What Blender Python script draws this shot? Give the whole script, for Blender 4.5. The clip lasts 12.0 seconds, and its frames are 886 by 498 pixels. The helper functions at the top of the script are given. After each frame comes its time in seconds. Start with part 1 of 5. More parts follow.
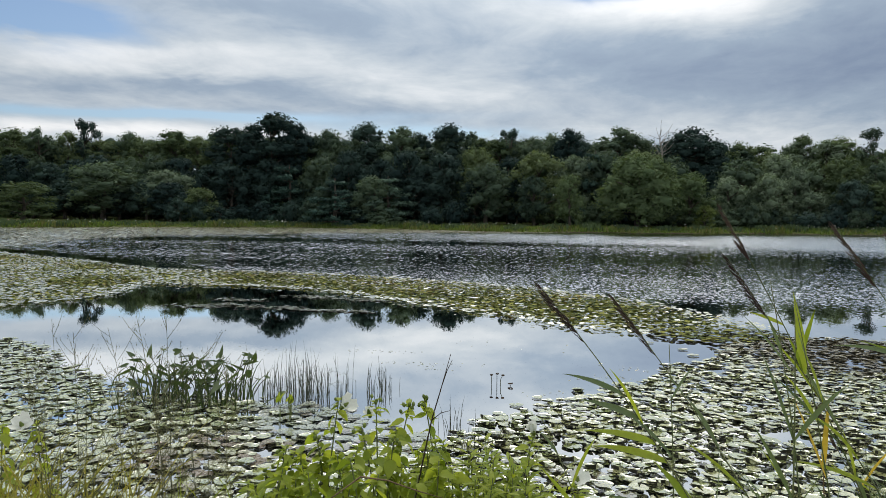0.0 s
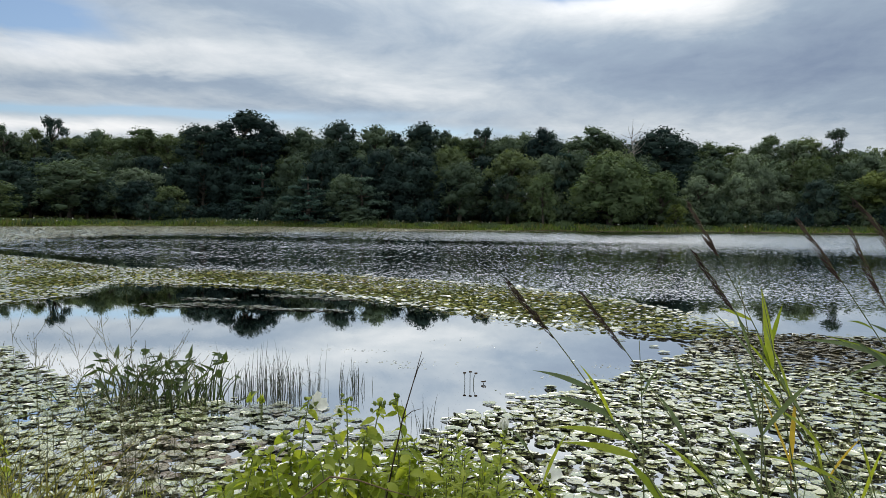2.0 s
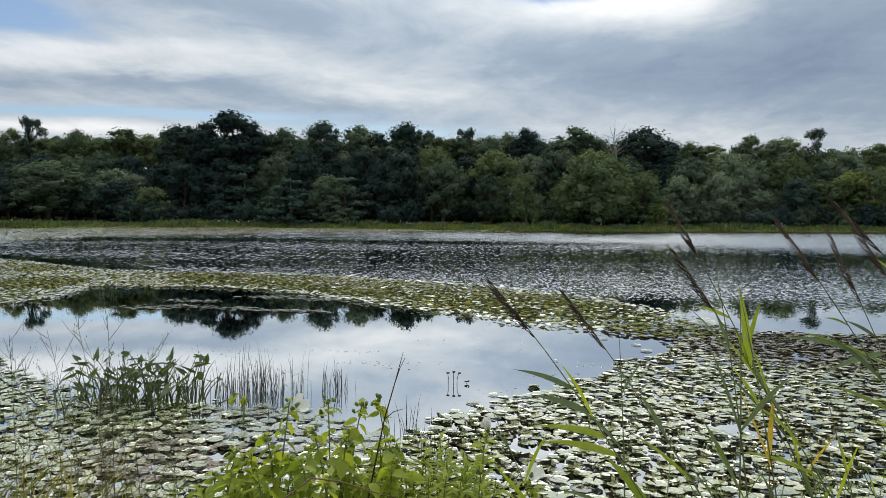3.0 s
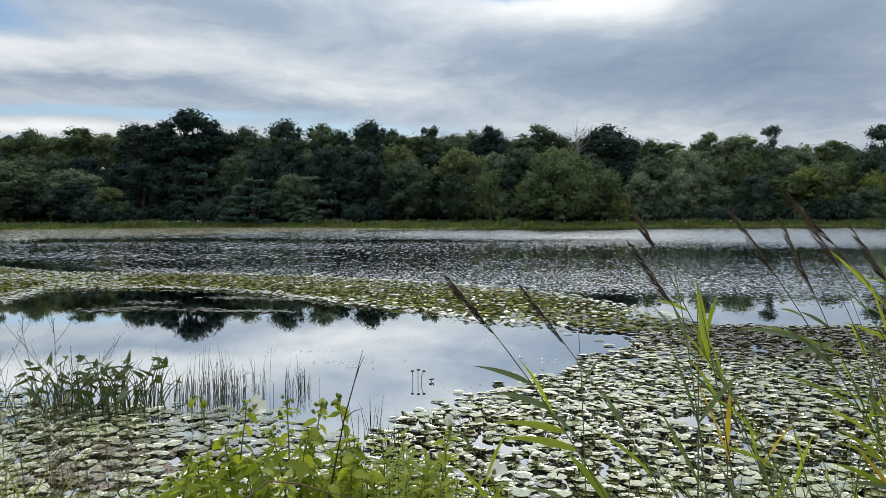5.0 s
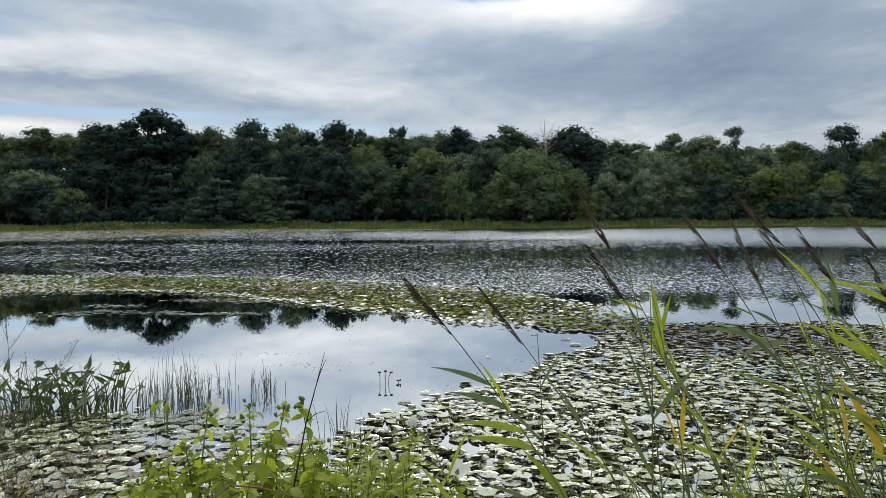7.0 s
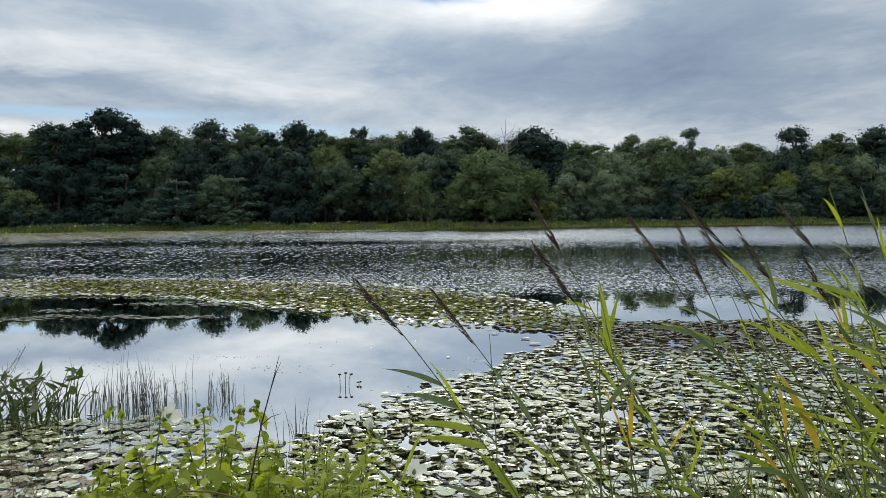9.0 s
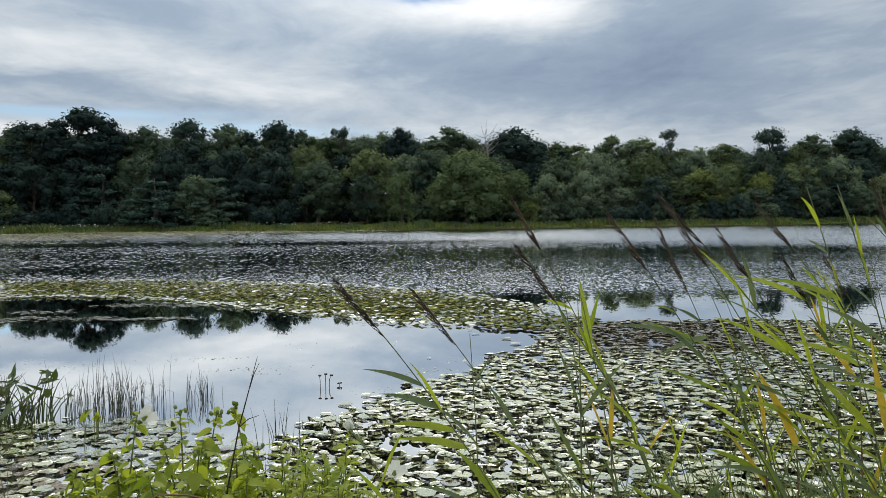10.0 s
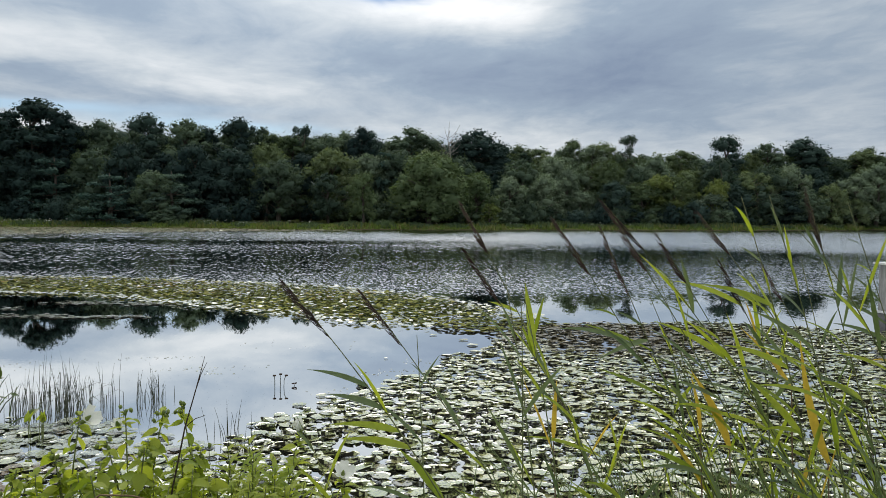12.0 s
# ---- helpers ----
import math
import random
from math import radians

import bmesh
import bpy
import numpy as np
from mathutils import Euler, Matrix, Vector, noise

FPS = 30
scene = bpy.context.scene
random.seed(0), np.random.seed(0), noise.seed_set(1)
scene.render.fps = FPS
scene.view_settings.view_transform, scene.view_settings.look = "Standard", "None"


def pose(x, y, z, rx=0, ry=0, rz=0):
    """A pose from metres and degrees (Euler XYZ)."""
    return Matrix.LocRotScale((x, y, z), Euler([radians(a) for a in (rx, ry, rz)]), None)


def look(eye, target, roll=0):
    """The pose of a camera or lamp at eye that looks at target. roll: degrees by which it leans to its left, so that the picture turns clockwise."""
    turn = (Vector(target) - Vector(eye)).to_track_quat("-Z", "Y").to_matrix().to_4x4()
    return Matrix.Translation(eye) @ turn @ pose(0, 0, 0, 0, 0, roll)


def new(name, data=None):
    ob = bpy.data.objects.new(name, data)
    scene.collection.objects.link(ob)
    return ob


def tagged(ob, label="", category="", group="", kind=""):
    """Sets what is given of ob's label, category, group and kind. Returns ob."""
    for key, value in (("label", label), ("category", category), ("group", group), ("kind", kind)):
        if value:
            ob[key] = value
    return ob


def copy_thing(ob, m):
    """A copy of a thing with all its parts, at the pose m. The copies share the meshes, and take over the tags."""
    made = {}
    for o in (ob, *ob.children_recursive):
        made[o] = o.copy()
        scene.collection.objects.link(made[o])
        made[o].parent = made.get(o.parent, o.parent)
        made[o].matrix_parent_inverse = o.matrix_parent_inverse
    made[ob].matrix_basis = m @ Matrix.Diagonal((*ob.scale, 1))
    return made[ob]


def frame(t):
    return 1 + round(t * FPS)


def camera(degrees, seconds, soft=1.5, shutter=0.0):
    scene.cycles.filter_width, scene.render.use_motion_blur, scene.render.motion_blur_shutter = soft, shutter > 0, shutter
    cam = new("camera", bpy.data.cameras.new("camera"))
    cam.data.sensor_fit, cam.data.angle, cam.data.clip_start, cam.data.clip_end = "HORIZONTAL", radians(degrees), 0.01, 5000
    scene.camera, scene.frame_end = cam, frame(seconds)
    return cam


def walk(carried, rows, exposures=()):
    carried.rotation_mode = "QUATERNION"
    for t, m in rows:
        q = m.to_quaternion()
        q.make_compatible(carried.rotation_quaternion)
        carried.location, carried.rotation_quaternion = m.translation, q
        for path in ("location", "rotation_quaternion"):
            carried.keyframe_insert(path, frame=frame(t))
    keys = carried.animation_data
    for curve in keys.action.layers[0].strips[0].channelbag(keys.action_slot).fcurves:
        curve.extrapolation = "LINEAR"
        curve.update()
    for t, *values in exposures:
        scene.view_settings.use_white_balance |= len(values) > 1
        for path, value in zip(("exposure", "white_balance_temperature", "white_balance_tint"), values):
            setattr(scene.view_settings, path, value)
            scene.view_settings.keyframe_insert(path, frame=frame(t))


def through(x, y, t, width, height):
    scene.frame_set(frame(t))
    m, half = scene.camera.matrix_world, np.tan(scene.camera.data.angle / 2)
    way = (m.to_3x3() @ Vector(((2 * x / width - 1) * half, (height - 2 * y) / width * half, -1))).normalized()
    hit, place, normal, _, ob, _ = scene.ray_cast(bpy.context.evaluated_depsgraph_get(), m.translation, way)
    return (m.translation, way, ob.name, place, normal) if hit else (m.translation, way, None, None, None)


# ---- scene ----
cam = camera(63.5, 12.0, soft=0.65)
PATH = [
    (0, (0.484, 0.148, 1.911), (0.168, 2.121, 1.82), 0.5),
    (0.5, (0.484, 0.159, 1.907), (0.184, 2.134, 1.815), 0.6),
    (1, (0.479, 0.17, 1.903), (0.198, 2.148, 1.81), 0.6),
    (1.5, (0.485, 0.168, 1.904), (0.222, 2.148, 1.811), 0.6),
    (2, (0.493, 0.172, 1.903), (0.249, 2.155, 1.809), 0.5),
    (2.5, (0.499, 0.173, 1.904), (0.276, 2.158, 1.812), 0.4),
    (3, (0.503, 0.176, 1.901), (0.304, 2.164, 1.808), 0.3),
    (5, (0.524, 0.21, 1.892), (0.422, 2.205, 1.794), -0.2),
    (5.5, (0.531, 0.197, 1.895), (0.452, 2.193, 1.798), -0.2),
    (6, (0.542, 0.195, 1.895), (0.484, 2.192, 1.799), -0.3),
    (6.5, (0.55, 0.202, 1.895), (0.512, 2.199, 1.799), -0.4),
    (7, (0.555, 0.194, 1.898), (0.539, 2.192, 1.801), -0.4),
    (9, (0.586, 0.168, 1.904), (0.675, 2.163, 1.808), -0.6),
    (9.5, (0.59, 0.17, 1.903), (0.706, 2.164, 1.808), -0.6),
    (10, (0.59, 0.184, 1.899), (0.732, 2.176, 1.804), -0.6),
    (10.5, (0.603, 0.173, 1.9), (0.774, 2.164, 1.805), -0.4),
    (11, (0.618, 0.169, 1.902), (0.819, 2.156, 1.807), -0.2),
    (11.5, (0.63, 0.148, 1.908), (0.858, 2.133, 1.814), 0.1),
    (12, (0.63, 0.149, 1.906), (0.879, 2.131, 1.813), 0.4),
]
walk(cam, [(t, look(eye, aim, roll)) for t, eye, aim, roll in PATH], exposures=[(0, 0.0), (12, 0.0)])

# ---------------------------------------------------------------- sky and sun
SUN_AZ, SUN_EL = -5.0, 50.0      # degrees: clockwise from straight ahead (+y), and up


class Nodes:
    """A short way to write node trees."""

    def __init__(self, tree):
        self.t = tree
        tree.nodes.clear()

    def add(self, kind):
        return self.t.nodes.new(kind)

    def put(self, socket, value):
        if isinstance(value, bpy.types.NodeSocket):
            self.t.links.new(value, socket)
        elif value is not None:
            if socket.type == "RGBA" and len(value) == 3:
                value = (*value, 1)
            socket.default_value = value

    def math(self, op, a, b=None, c=None, clamp=False):
        n = self.add("ShaderNodeMath")
        n.operation, n.use_clamp = op, clamp
        for s, v in zip(n.inputs, (a, b, c)):
            self.put(s, v)
        return n.outputs[0]

    def vec(self, op, a, b=None):
        n = self.add("ShaderNodeVectorMath")
        n.operation = op
        self.put(n.inputs[0], a)
        if b is not None:
            self.put(n.inputs[3 if op == "SCALE" else 1], b)
        return n.outputs[0]

    def join(self, x, y, z):
        n = self.add("ShaderNodeCombineXYZ")
        for s, v in zip(n.inputs, (x, y, z)):
            self.put(s, v)
        return n.outputs[0]

    def split(self, v):
        n = self.add("ShaderNodeSeparateXYZ")
        self.put(n.inputs[0], v)
        return n.outputs

    def noise(self, v, scale, detail=4.0, rough=0.55, distort=0.0, colour=False):
        n = self.add("ShaderNodeTexNoise")
        self.put(n.inputs["Vector"], v)
        for k, x in (("Scale", scale), ("Detail", detail), ("Roughness", rough), ("Distortion", distort)):
            self.put(n.inputs[k], x)
        return n.outputs["Color" if colour else "Fac"]

    def ramp(self, fac, *stops):
        n = self.add("ShaderNodeValToRGB")
        e = n.color_ramp.elements
        while len(e) < len(stops):
            e.new(0.5)
        for x, (p, c) in zip(e, stops):
            x.position = p
            x.color = (*c, 1) if not isinstance(c, (int, float)) else (c, c, c, 1)
        self.put(n.inputs[0], fac)
        return n.outputs[0]

    def mix(self, fac, a, b, blend="MIX"):
        n = self.add("ShaderNodeMix")
        n.data_type, n.blend_type = "RGBA", blend
        for s, v in zip((n.inputs[0], n.inputs[6], n.inputs[7]), (fac, a, b)):
            self.put(s, v)
        return n.outputs[2]

    def step(self, x, lo, hi, to0=0.0, to1=1.0):
        n = self.add("ShaderNodeMapRange")
        n.interpolation_type = "SMOOTHSTEP"
        for s, v in zip(n.inputs, (x, lo, hi, to0, to1)):
            self.put(s, v)
        return n.outputs[0]

    def shader(self, kind, **inputs):
        n = self.add(kind)
        for k, v in inputs.items():
            self.put(n.inputs[k.replace("_", " ")], v)
        return n.outputs[0]

    def blend(self, fac, a, b):
        n = self.add("ShaderNodeMixShader")
        for s, v in zip(n.inputs, (fac, a, b)):
            self.put(s, v)
        return n.outputs[0]


def make_sky():
    world = bpy.data.worlds.new("cloudy_sky")
    scene.world = world
    world.use_nodes = True
    n = Nodes(world.node_tree)
    way = n.add("ShaderNodeTexCoord").outputs["Generated"]
    x, y, z = n.split(way)
    az = n.math("MULTIPLY", n.math("ARCTAN2", x, y), 57.2958)
    el = n.math("MULTIPLY", n.math("ARCSINE", z), 57.2958)
    # the cloud layer seen in perspective: long streaks low down, broad masses overhead
    low = n.math("ADD", n.math("MAXIMUM", z, 0.0), 0.10)
    sheet = n.join(n.math("DIVIDE", x, low), n.math("DIVIDE", y, low), 0.0)
    drift = n.vec("SCALE", n.noise(n.vec("MULTIPLY", sheet, (0.8, 0.8, 1.0)), 1.0, 3.0, colour=True), 0.5)
    warped = n.vec("ADD", sheet, drift)
    big = n.noise(n.vec("MULTIPLY", warped, (0.42, 0.62, 1.0)), 1.0, 5.0, 0.55)
    fine = n.noise(n.vec("MULTIPLY", warped, (2.0, 1.5, 1.0)), 1.0, 8.0, 0.60)
    wisps = n.noise(n.vec("MULTIPLY", n.vec("ADD", sheet, n.vec("SCALE", drift, 1.6)), (3.6, 2.3, 1.0)), 1.0, 9.0, 0.62)
    wob = n.noise(n.join(n.math("MULTIPLY", az, 0.11), n.math("MULTIPLY", el, 0.42), 0.0), 1.0, 4.0, 0.6, 0.4, True)
    wr, wg = n.split(wob)[:2]
    azw = n.math("ADD", az, n.math("MULTIPLY", n.math("SUBTRACT", wr, 0.5), 9.0))
    elw = n.math("ADD", el, n.math("MULTIPLY", n.math("SUBTRACT", wg, 0.5), 2.6))

    ela = n.math("ADD", el, n.math("MULTIPLY", n.math("SUBTRACT", wg, 0.5), 0.9))

    def bank(a0, e0, sa, se, tilt=0.0, up=elw):
        """A soft cloud bank or gap: azimuth, elevation, widths, and its slope."""
        da = n.math("SUBTRACT", azw, a0)
        de = n.math("SUBTRACT", n.math("SUBTRACT", up, e0), n.math("MULTIPLY", da, tilt))
        q = n.math("ADD", n.math("POWER", n.math("ABSOLUTE", n.math("DIVIDE", da, sa)), 2.0),
                   n.math("POWER", n.math("ABSOLUTE", n.math("DIVIDE", de, se)), 2.0))
        return n.math("EXPONENT", n.math("MULTIPLY", q, -1.0))

    light = n.math("ADD", 0.47, n.math("MULTIPLY", n.math("SUBTRACT", big, 0.5), 0.42))
    light = n.math("ADD", light, n.math("MULTIPLY", n.math("SUBTRACT", fine, 0.5), 0.45))
    light = n.math("ADD", light, n.math("MULTIPLY", n.math("SUBTRACT", wisps, 0.5), 0.45))
    for a0, e0, sa, se, tilt, gain in (
            (8, 15.9, 11, 2.4, -0.05, 0.52), (-13, 10.6, 10, 1.5, -0.08, 0.30), (-33, 11.2, 12, 1.3, 0.05, 0.36),
            (10, 11.0, 13, 2.6, -0.03, -0.22), (-22, 15.5, 9, 1.5, -0.05, -0.22),
            (-30, 9.6, 13, 0.6, 0.05, -0.20), (12, 6.4, 10, 1.1, -0.05, 0.25), (-14, 8.6, 9, 0.9, -0.06, -0.15),
            (22, 13.5, 9, 4.0, 0.0, -0.34), (29, 8.8, 13, 2.6, 0.0, -0.10)):
        light = n.math("ADD", light, n.math("MULTIPLY", bank(a0, e0, sa, se, tilt), gain))
    light = n.math("ADD", light, n.math("MULTIPLY", bank(-33, 6.1, 14, 0.55, 0.02, ela), 0.42))
    cloud = n.ramp(light, (0.0, (0.21, 0.27, 0.38)), (0.33, (0.315, 0.39, 0.485)), (0.6, (0.525, 0.58, 0.632)), (1.0, (0.88, 0.89, 0.90)))
    # thin cloud round the hidden sun glows
    toward = Vector((math.sin(radians(SUN_AZ)) * math.cos(radians(SUN_EL)), math.cos(radians(SUN_AZ)) * math.cos(radians(SUN_EL)), math.sin(radians(SUN_EL))))
    d = n.add("ShaderNodeVectorMath")
    d.operation = "DOT_PRODUCT"
    n.put(d.inputs[0], way)
    n.put(d.inputs[1], toward)
    glow = n.math("POWER", n.math("MAXIMUM", d.outputs["Value"], 0.0), 7.0)
    high = n.math("ADD", n.math("MULTIPLY", glow, 1.0), n.step(el, 19.0, 60.0, 0.0, 1.1))
    cloud = n.vec("SCALE", cloud, n.math("ADD", 1.0, high))
    cloud = n.mix(n.step(el, 16.0, 40.0), cloud, n.vec("MULTIPLY", cloud, (1.10, 1.0, 0.86)))
    gap = n.math("ADD", n.math("MULTIPLY", bank(-30, 7.3, 15, 0.36, 0.03, ela), 1.5), n.math("MULTIPLY", bank(-39, 13.3, 6, 1.5, 0.0), 1.5))
    gap = n.math("ADD", gap, n.math("MULTIPLY", bank(3.5, 16.6, 3.2, 0.6, 0.0), 1.2))
    gap = n.math("ADD", gap, n.math("MULTIPLY", bank(-10, 6.7, 8.5, 0.58, -0.03, ela), 1.2))
    gap = n.math("MULTIPLY", gap, n.step(fine, 0.22, 0.48), clamp=True)
    sky = n.add("ShaderNodeTexSky")
    sky.sky_type, sky.sun_disc = "NISHITA", False
    sky.sun_elevation, sky.sun_rotation = radians(SUN_EL), radians(SUN_AZ)
    blue = n.vec("MULTIPLY", n.vec("SCALE", sky.outputs[0], 0.085), (0.86, 0.97, 1.08))
    out = n.add("ShaderNodeOutputWorld")
    n.put(out.inputs[0], n.shader("ShaderNodeBackground", Color=n.mix(gap, cloud, blue), Strength=1.0))


make_sky()
lamp = bpy.data.lights.new("sun", "SUN")
lamp.energy, lamp.angle, lamp.color = 1.15, radians(36), (1.0, 0.95, 0.86)
sun = new("sun", lamp)
sun.matrix_world = pose(0, 0, 60, 90 - SUN_EL, 0, 180 - SUN_AZ)


# ---------------------------------------------------------------- materials
def material(name):
    m = bpy.data.materials.new(name)
    m.use_nodes = True
    return m, Nodes(m.node_tree)


def finish(n, shader):
    n.put(n.add("ShaderNodeOutputMaterial").inputs[0], shader)


def leaf_material(name, dark, light, through=0.35, rough=0.6, gloss=0.15, patch=0.6, grain=0.40, old=None, old_part=0.1, warm=(1.25, 1.2, 0.55)):
    """Leaves: each differs a little, with broader drifts of tone, and lets light through."""
    m, n = material(name)
    geo = n.add("ShaderNodeNewGeometry")
    info = n.add("ShaderNodeObjectInfo")
    drift = n.noise(geo.outputs["Position"], patch, 3.0)
    f = n.math("ADD", n.math("ADD", 0.5 * (0.40 - grain), n.math("MULTIPLY", geo.outputs["Random Per Island"], grain)),
               n.math("ADD", n.math("MULTIPLY", drift, 0.40), n.math("MULTIPLY", info.outputs["Random"], 0.42)))
    col = n.mix(n.step(f, 0.25, 0.95), dark, light)
    if old:
        pick = n.math("FRACT", n.math("MULTIPLY", n.math("ADD", geo.outputs["Random Per Island"], info.outputs["Random"]), 7.31))
        col = n.mix(n.step(pick, 1 - old_part - 0.05, 1 - old_part + 0.02), col, old)
    vein = n.noise(n.add("ShaderNodeTexCoord").outputs["Object"], 60.0, 2.0)
    col = n.mix(0.25, col, n.ramp(vein, (0.3, 0.55), (0.7, 1.25)), "MULTIPLY")
    p = n.shader("ShaderNodeBsdfPrincipled", Base_Color=col, Roughness=rough, Specular_IOR_Level=gloss)
    lit = n.mix(1.0, col, warm, "MULTIPLY")
    finish(n, n.blend(through, p, n.shader("ShaderNodeBsdfTranslucent", Color=lit)))
    return m


def pad_material(name, green, yellow, brown, brown_from=0.62, wax=1.0, shine=0.8, dying=None, rough=(0.18, 0.38)):
    """Floating leaves: waxy, wet in places, going yellow and brown in drifts."""
    m, n = material(name)
    geo = n.add("ShaderNodeNewGeometry")
    info = n.add("ShaderNodeObjectInfo")
    pos = geo.outputs["Position"]
    one = n.math("FRACT", n.math("ADD", geo.outputs["Random Per Island"], n.math("MULTIPLY", info.outputs["Random"], 3.7)))
    drift = n.noise(pos, 0.45, 3.0)
    f = n.math("ADD", n.math("MULTIPLY", one, 0.5), n.math("MULTIPLY", drift, 0.55))
    col = n.mix(n.step(f, 0.3, 0.8), green, yellow)
    col = n.mix(n.step(n.math("ADD", n.math("MULTIPLY", one, 0.4), n.math("MULTIPLY", n.noise(pos, 0.28, 2.0), 0.7)), brown_from, brown_from + 0.12), col, brown)
    if dying:
        px, py = n.split(pos)[:2]
        far = n.math("SQRT", n.math("ADD", n.math("POWER", n.math("SUBTRACT", px, dying[0]), 2.0), n.math("POWER", n.math("MULTIPLY", n.math("SUBTRACT", py, dying[1]), 1.4), 2.0)))
        dead = n.step(n.math("ADD", far, n.math("MULTIPLY", one, 1.2)), dying[2] + 0.3, dying[2] + 1.5, 1.0, 0.0)
        col = n.mix(dead, col, brown)
        wax = n.math("MULTIPLY", n.math("SUBTRACT", 1.0, dead), wax)
    spots = n.noise(pos, 45.0, 4.0)
    col = n.mix(0.55, col, n.ramp(spots, (0.3, 0.5), (0.7, 1.3)), "MULTIPLY")
    bump = n.add("ShaderNodeBump")
    n.put(bump.inputs["Strength"], 0.12)
    n.put(bump.inputs["Distance"], 0.01)
    n.put(bump.inputs["Height"], n.noise(pos, 28.0, 3.0))
    p = n.shader("ShaderNodeBsdfPrincipled", Base_Color=col, Roughness=n.step(spots, 0.2, 0.8, rough[0], rough[1]), Specular_IOR_Level=shine,
                 Coat_Weight=wax, Coat_Roughness=0.12, Coat_IOR=3.3, Normal=bump.outputs[0])
    finish(n, p)
    return m


def plain_material(name, a, b, scale=6.0, rough=0.8, spec=0.3, metal=0.0, stretch=(1, 1, 1), bump=0.3):
    m, n = material(name)
    pos = n.vec("MULTIPLY", n.add("ShaderNodeTexCoord").outputs["Object"], stretch)
    one, two = n.noise(pos, scale, 5.0), n.noise(pos, scale * 7.3, 4.0)
    f = n.math("ADD", n.math("MULTIPLY", one, 0.65), n.math("MULTIPLY", two, 0.35))
    bp = n.add("ShaderNodeBump")
    n.put(bp.inputs["Strength"], bump)
    n.put(bp.inputs["Distance"], 0.02)
    n.put(bp.inputs["Height"], f)
    finish(n, n.shader("ShaderNodeBsdfPrincipled", Base_Color=n.mix(n.step(f, 0.3, 0.7), a, b), Roughness=rough,
                       Specular_IOR_Level=spec, Metallic=metal, Normal=bp.outputs[0]))
    return m


def water_material():
    """Pond water: dark, clear, a mirror behind the lily pads, ruffled by wind in the open."""
    m, n = material("pond_water")
    pos = n.add("ShaderNodeNewGeometry").outputs["Position"]
    x, y = n.split(pos)[:2]
    past = n.math("SUBTRACT", y, n.math("SUBTRACT", 15.5, n.math("MULTIPLY", x, 0.63)))
    open_water = n.step(past, -0.4, 1.8)
    gusts = n.noise(n.vec("MULTIPLY", pos, (0.030, 0.085, 1.0)), 1.0, 3.0, 0.6)
    lee = n.math("ADD", n.math("POWER", n.math("DIVIDE", n.math("SUBTRACT", x, 14.0), 13.0), 2.0), n.math("POWER", n.math("DIVIDE", n.math("SUBTRACT", y, 33.0), 9.0), 2.0))
    lee = n.math("EXPONENT", n.math("MULTIPLY", lee, -1.0))
    breeze = n.step(gusts, 0.38, 0.60, 0.78, 1.12)
    breeze = n.math("MULTIPLY", breeze, n.math("SUBTRACT", 1.0, n.math("MULTIPLY", lee, 0.55)))
    cove = n.math("MULTIPLY", n.step(y, 15.0, 19.0, 1.0, 0.0), n.step(x, -3.5, 1.5))
    breeze = n.math("MULTIPLY", breeze, n.math("SUBTRACT", 1.0, n.math("MULTIPLY", cove, 0.91)))
    breeze = n.math("MULTIPLY", breeze, n.step(x, -22.0, 2.0, 0.9, 1.25))
    ruffle = n.math("MULTIPLY", open_water, breeze)

    def ripples(sx, sy, detail=2.0, rough=0.6):
        return n.vec("SUBTRACT", n.noise(n.vec("MULTIPLY", pos, (sx, sy, 1.0)), 1.0, detail, rough, 0.25, True), (0.5, 0.5, 0.5))

    # the ripples lengthen with the open stretch of water that the wind has run over
    swell = n.mix(n.step(y, 24.0, 33.0), ripples(8.0, 3.8), ripples(5.6, 1.4))
    swell = n.mix(n.step(y, 44.0, 60.0), swell, ripples(3.9, 0.54))
    chop = n.mix(n.step(y, 26.0, 44.0), ripples(10.0, 4.0), ripples(6.5, 1.5))
    swell = n.mix(n.step(x, -20.0, 18.0), swell, chop)
    reach = n.math("ADD", n.math("MULTIPLY", x, 0.35), n.math("MULTIPLY", n.math("MAXIMUM", n.math("SUBTRACT", x, 6.0), 0.0), 0.55))
    catspaw = n.step(n.math("ADD", y, reach), 47.0, 68.0, 0.10, 1.9)
    tilt = n.vec("ADD", n.vec("SCALE", ripples(22.0, 16.0), n.math("MULTIPLY", ruffle, catspaw)), n.vec("SCALE", swell, ruffle))
    calm = ripples(1.1, 2.6, 2.0, 0.5)
    tilt = n.vec("ADD", tilt, n.vec("ADD", n.vec("SCALE", calm, 0.006), n.vec("SCALE", ripples(34.0, 22.0), 0.045)))
    tx, ty = n.split(tilt)[:2]
    # the near faces of the ripples show, the far ones hide behind them: flat troughs and steeper crests
    low = n.step(x, -26.0, 14.0, 0.068, 0.054)
    crest = n.math("MULTIPLY", n.step(n.math("SUBTRACT", n.math("ABSOLUTE", ty), low), 0.0, 0.08), 0.16)
    ty = n.math("SUBTRACT", n.math("MULTIPLY", ty, 0.10), crest)
    tx = n.math("MULTIPLY", tx, 0.3)
    normal = n.vec("NORMALIZE", n.join(tx, ty, 1.0))
    fr = n.add("ShaderNodeFresnel")
    n.put(fr.inputs["IOR"], 1.333)
    n.put(fr.inputs["Normal"], normal)
    gloss = n.math("MULTIPLY_ADD", fr.outputs[0], 0.9, 0.72, clamp=True)
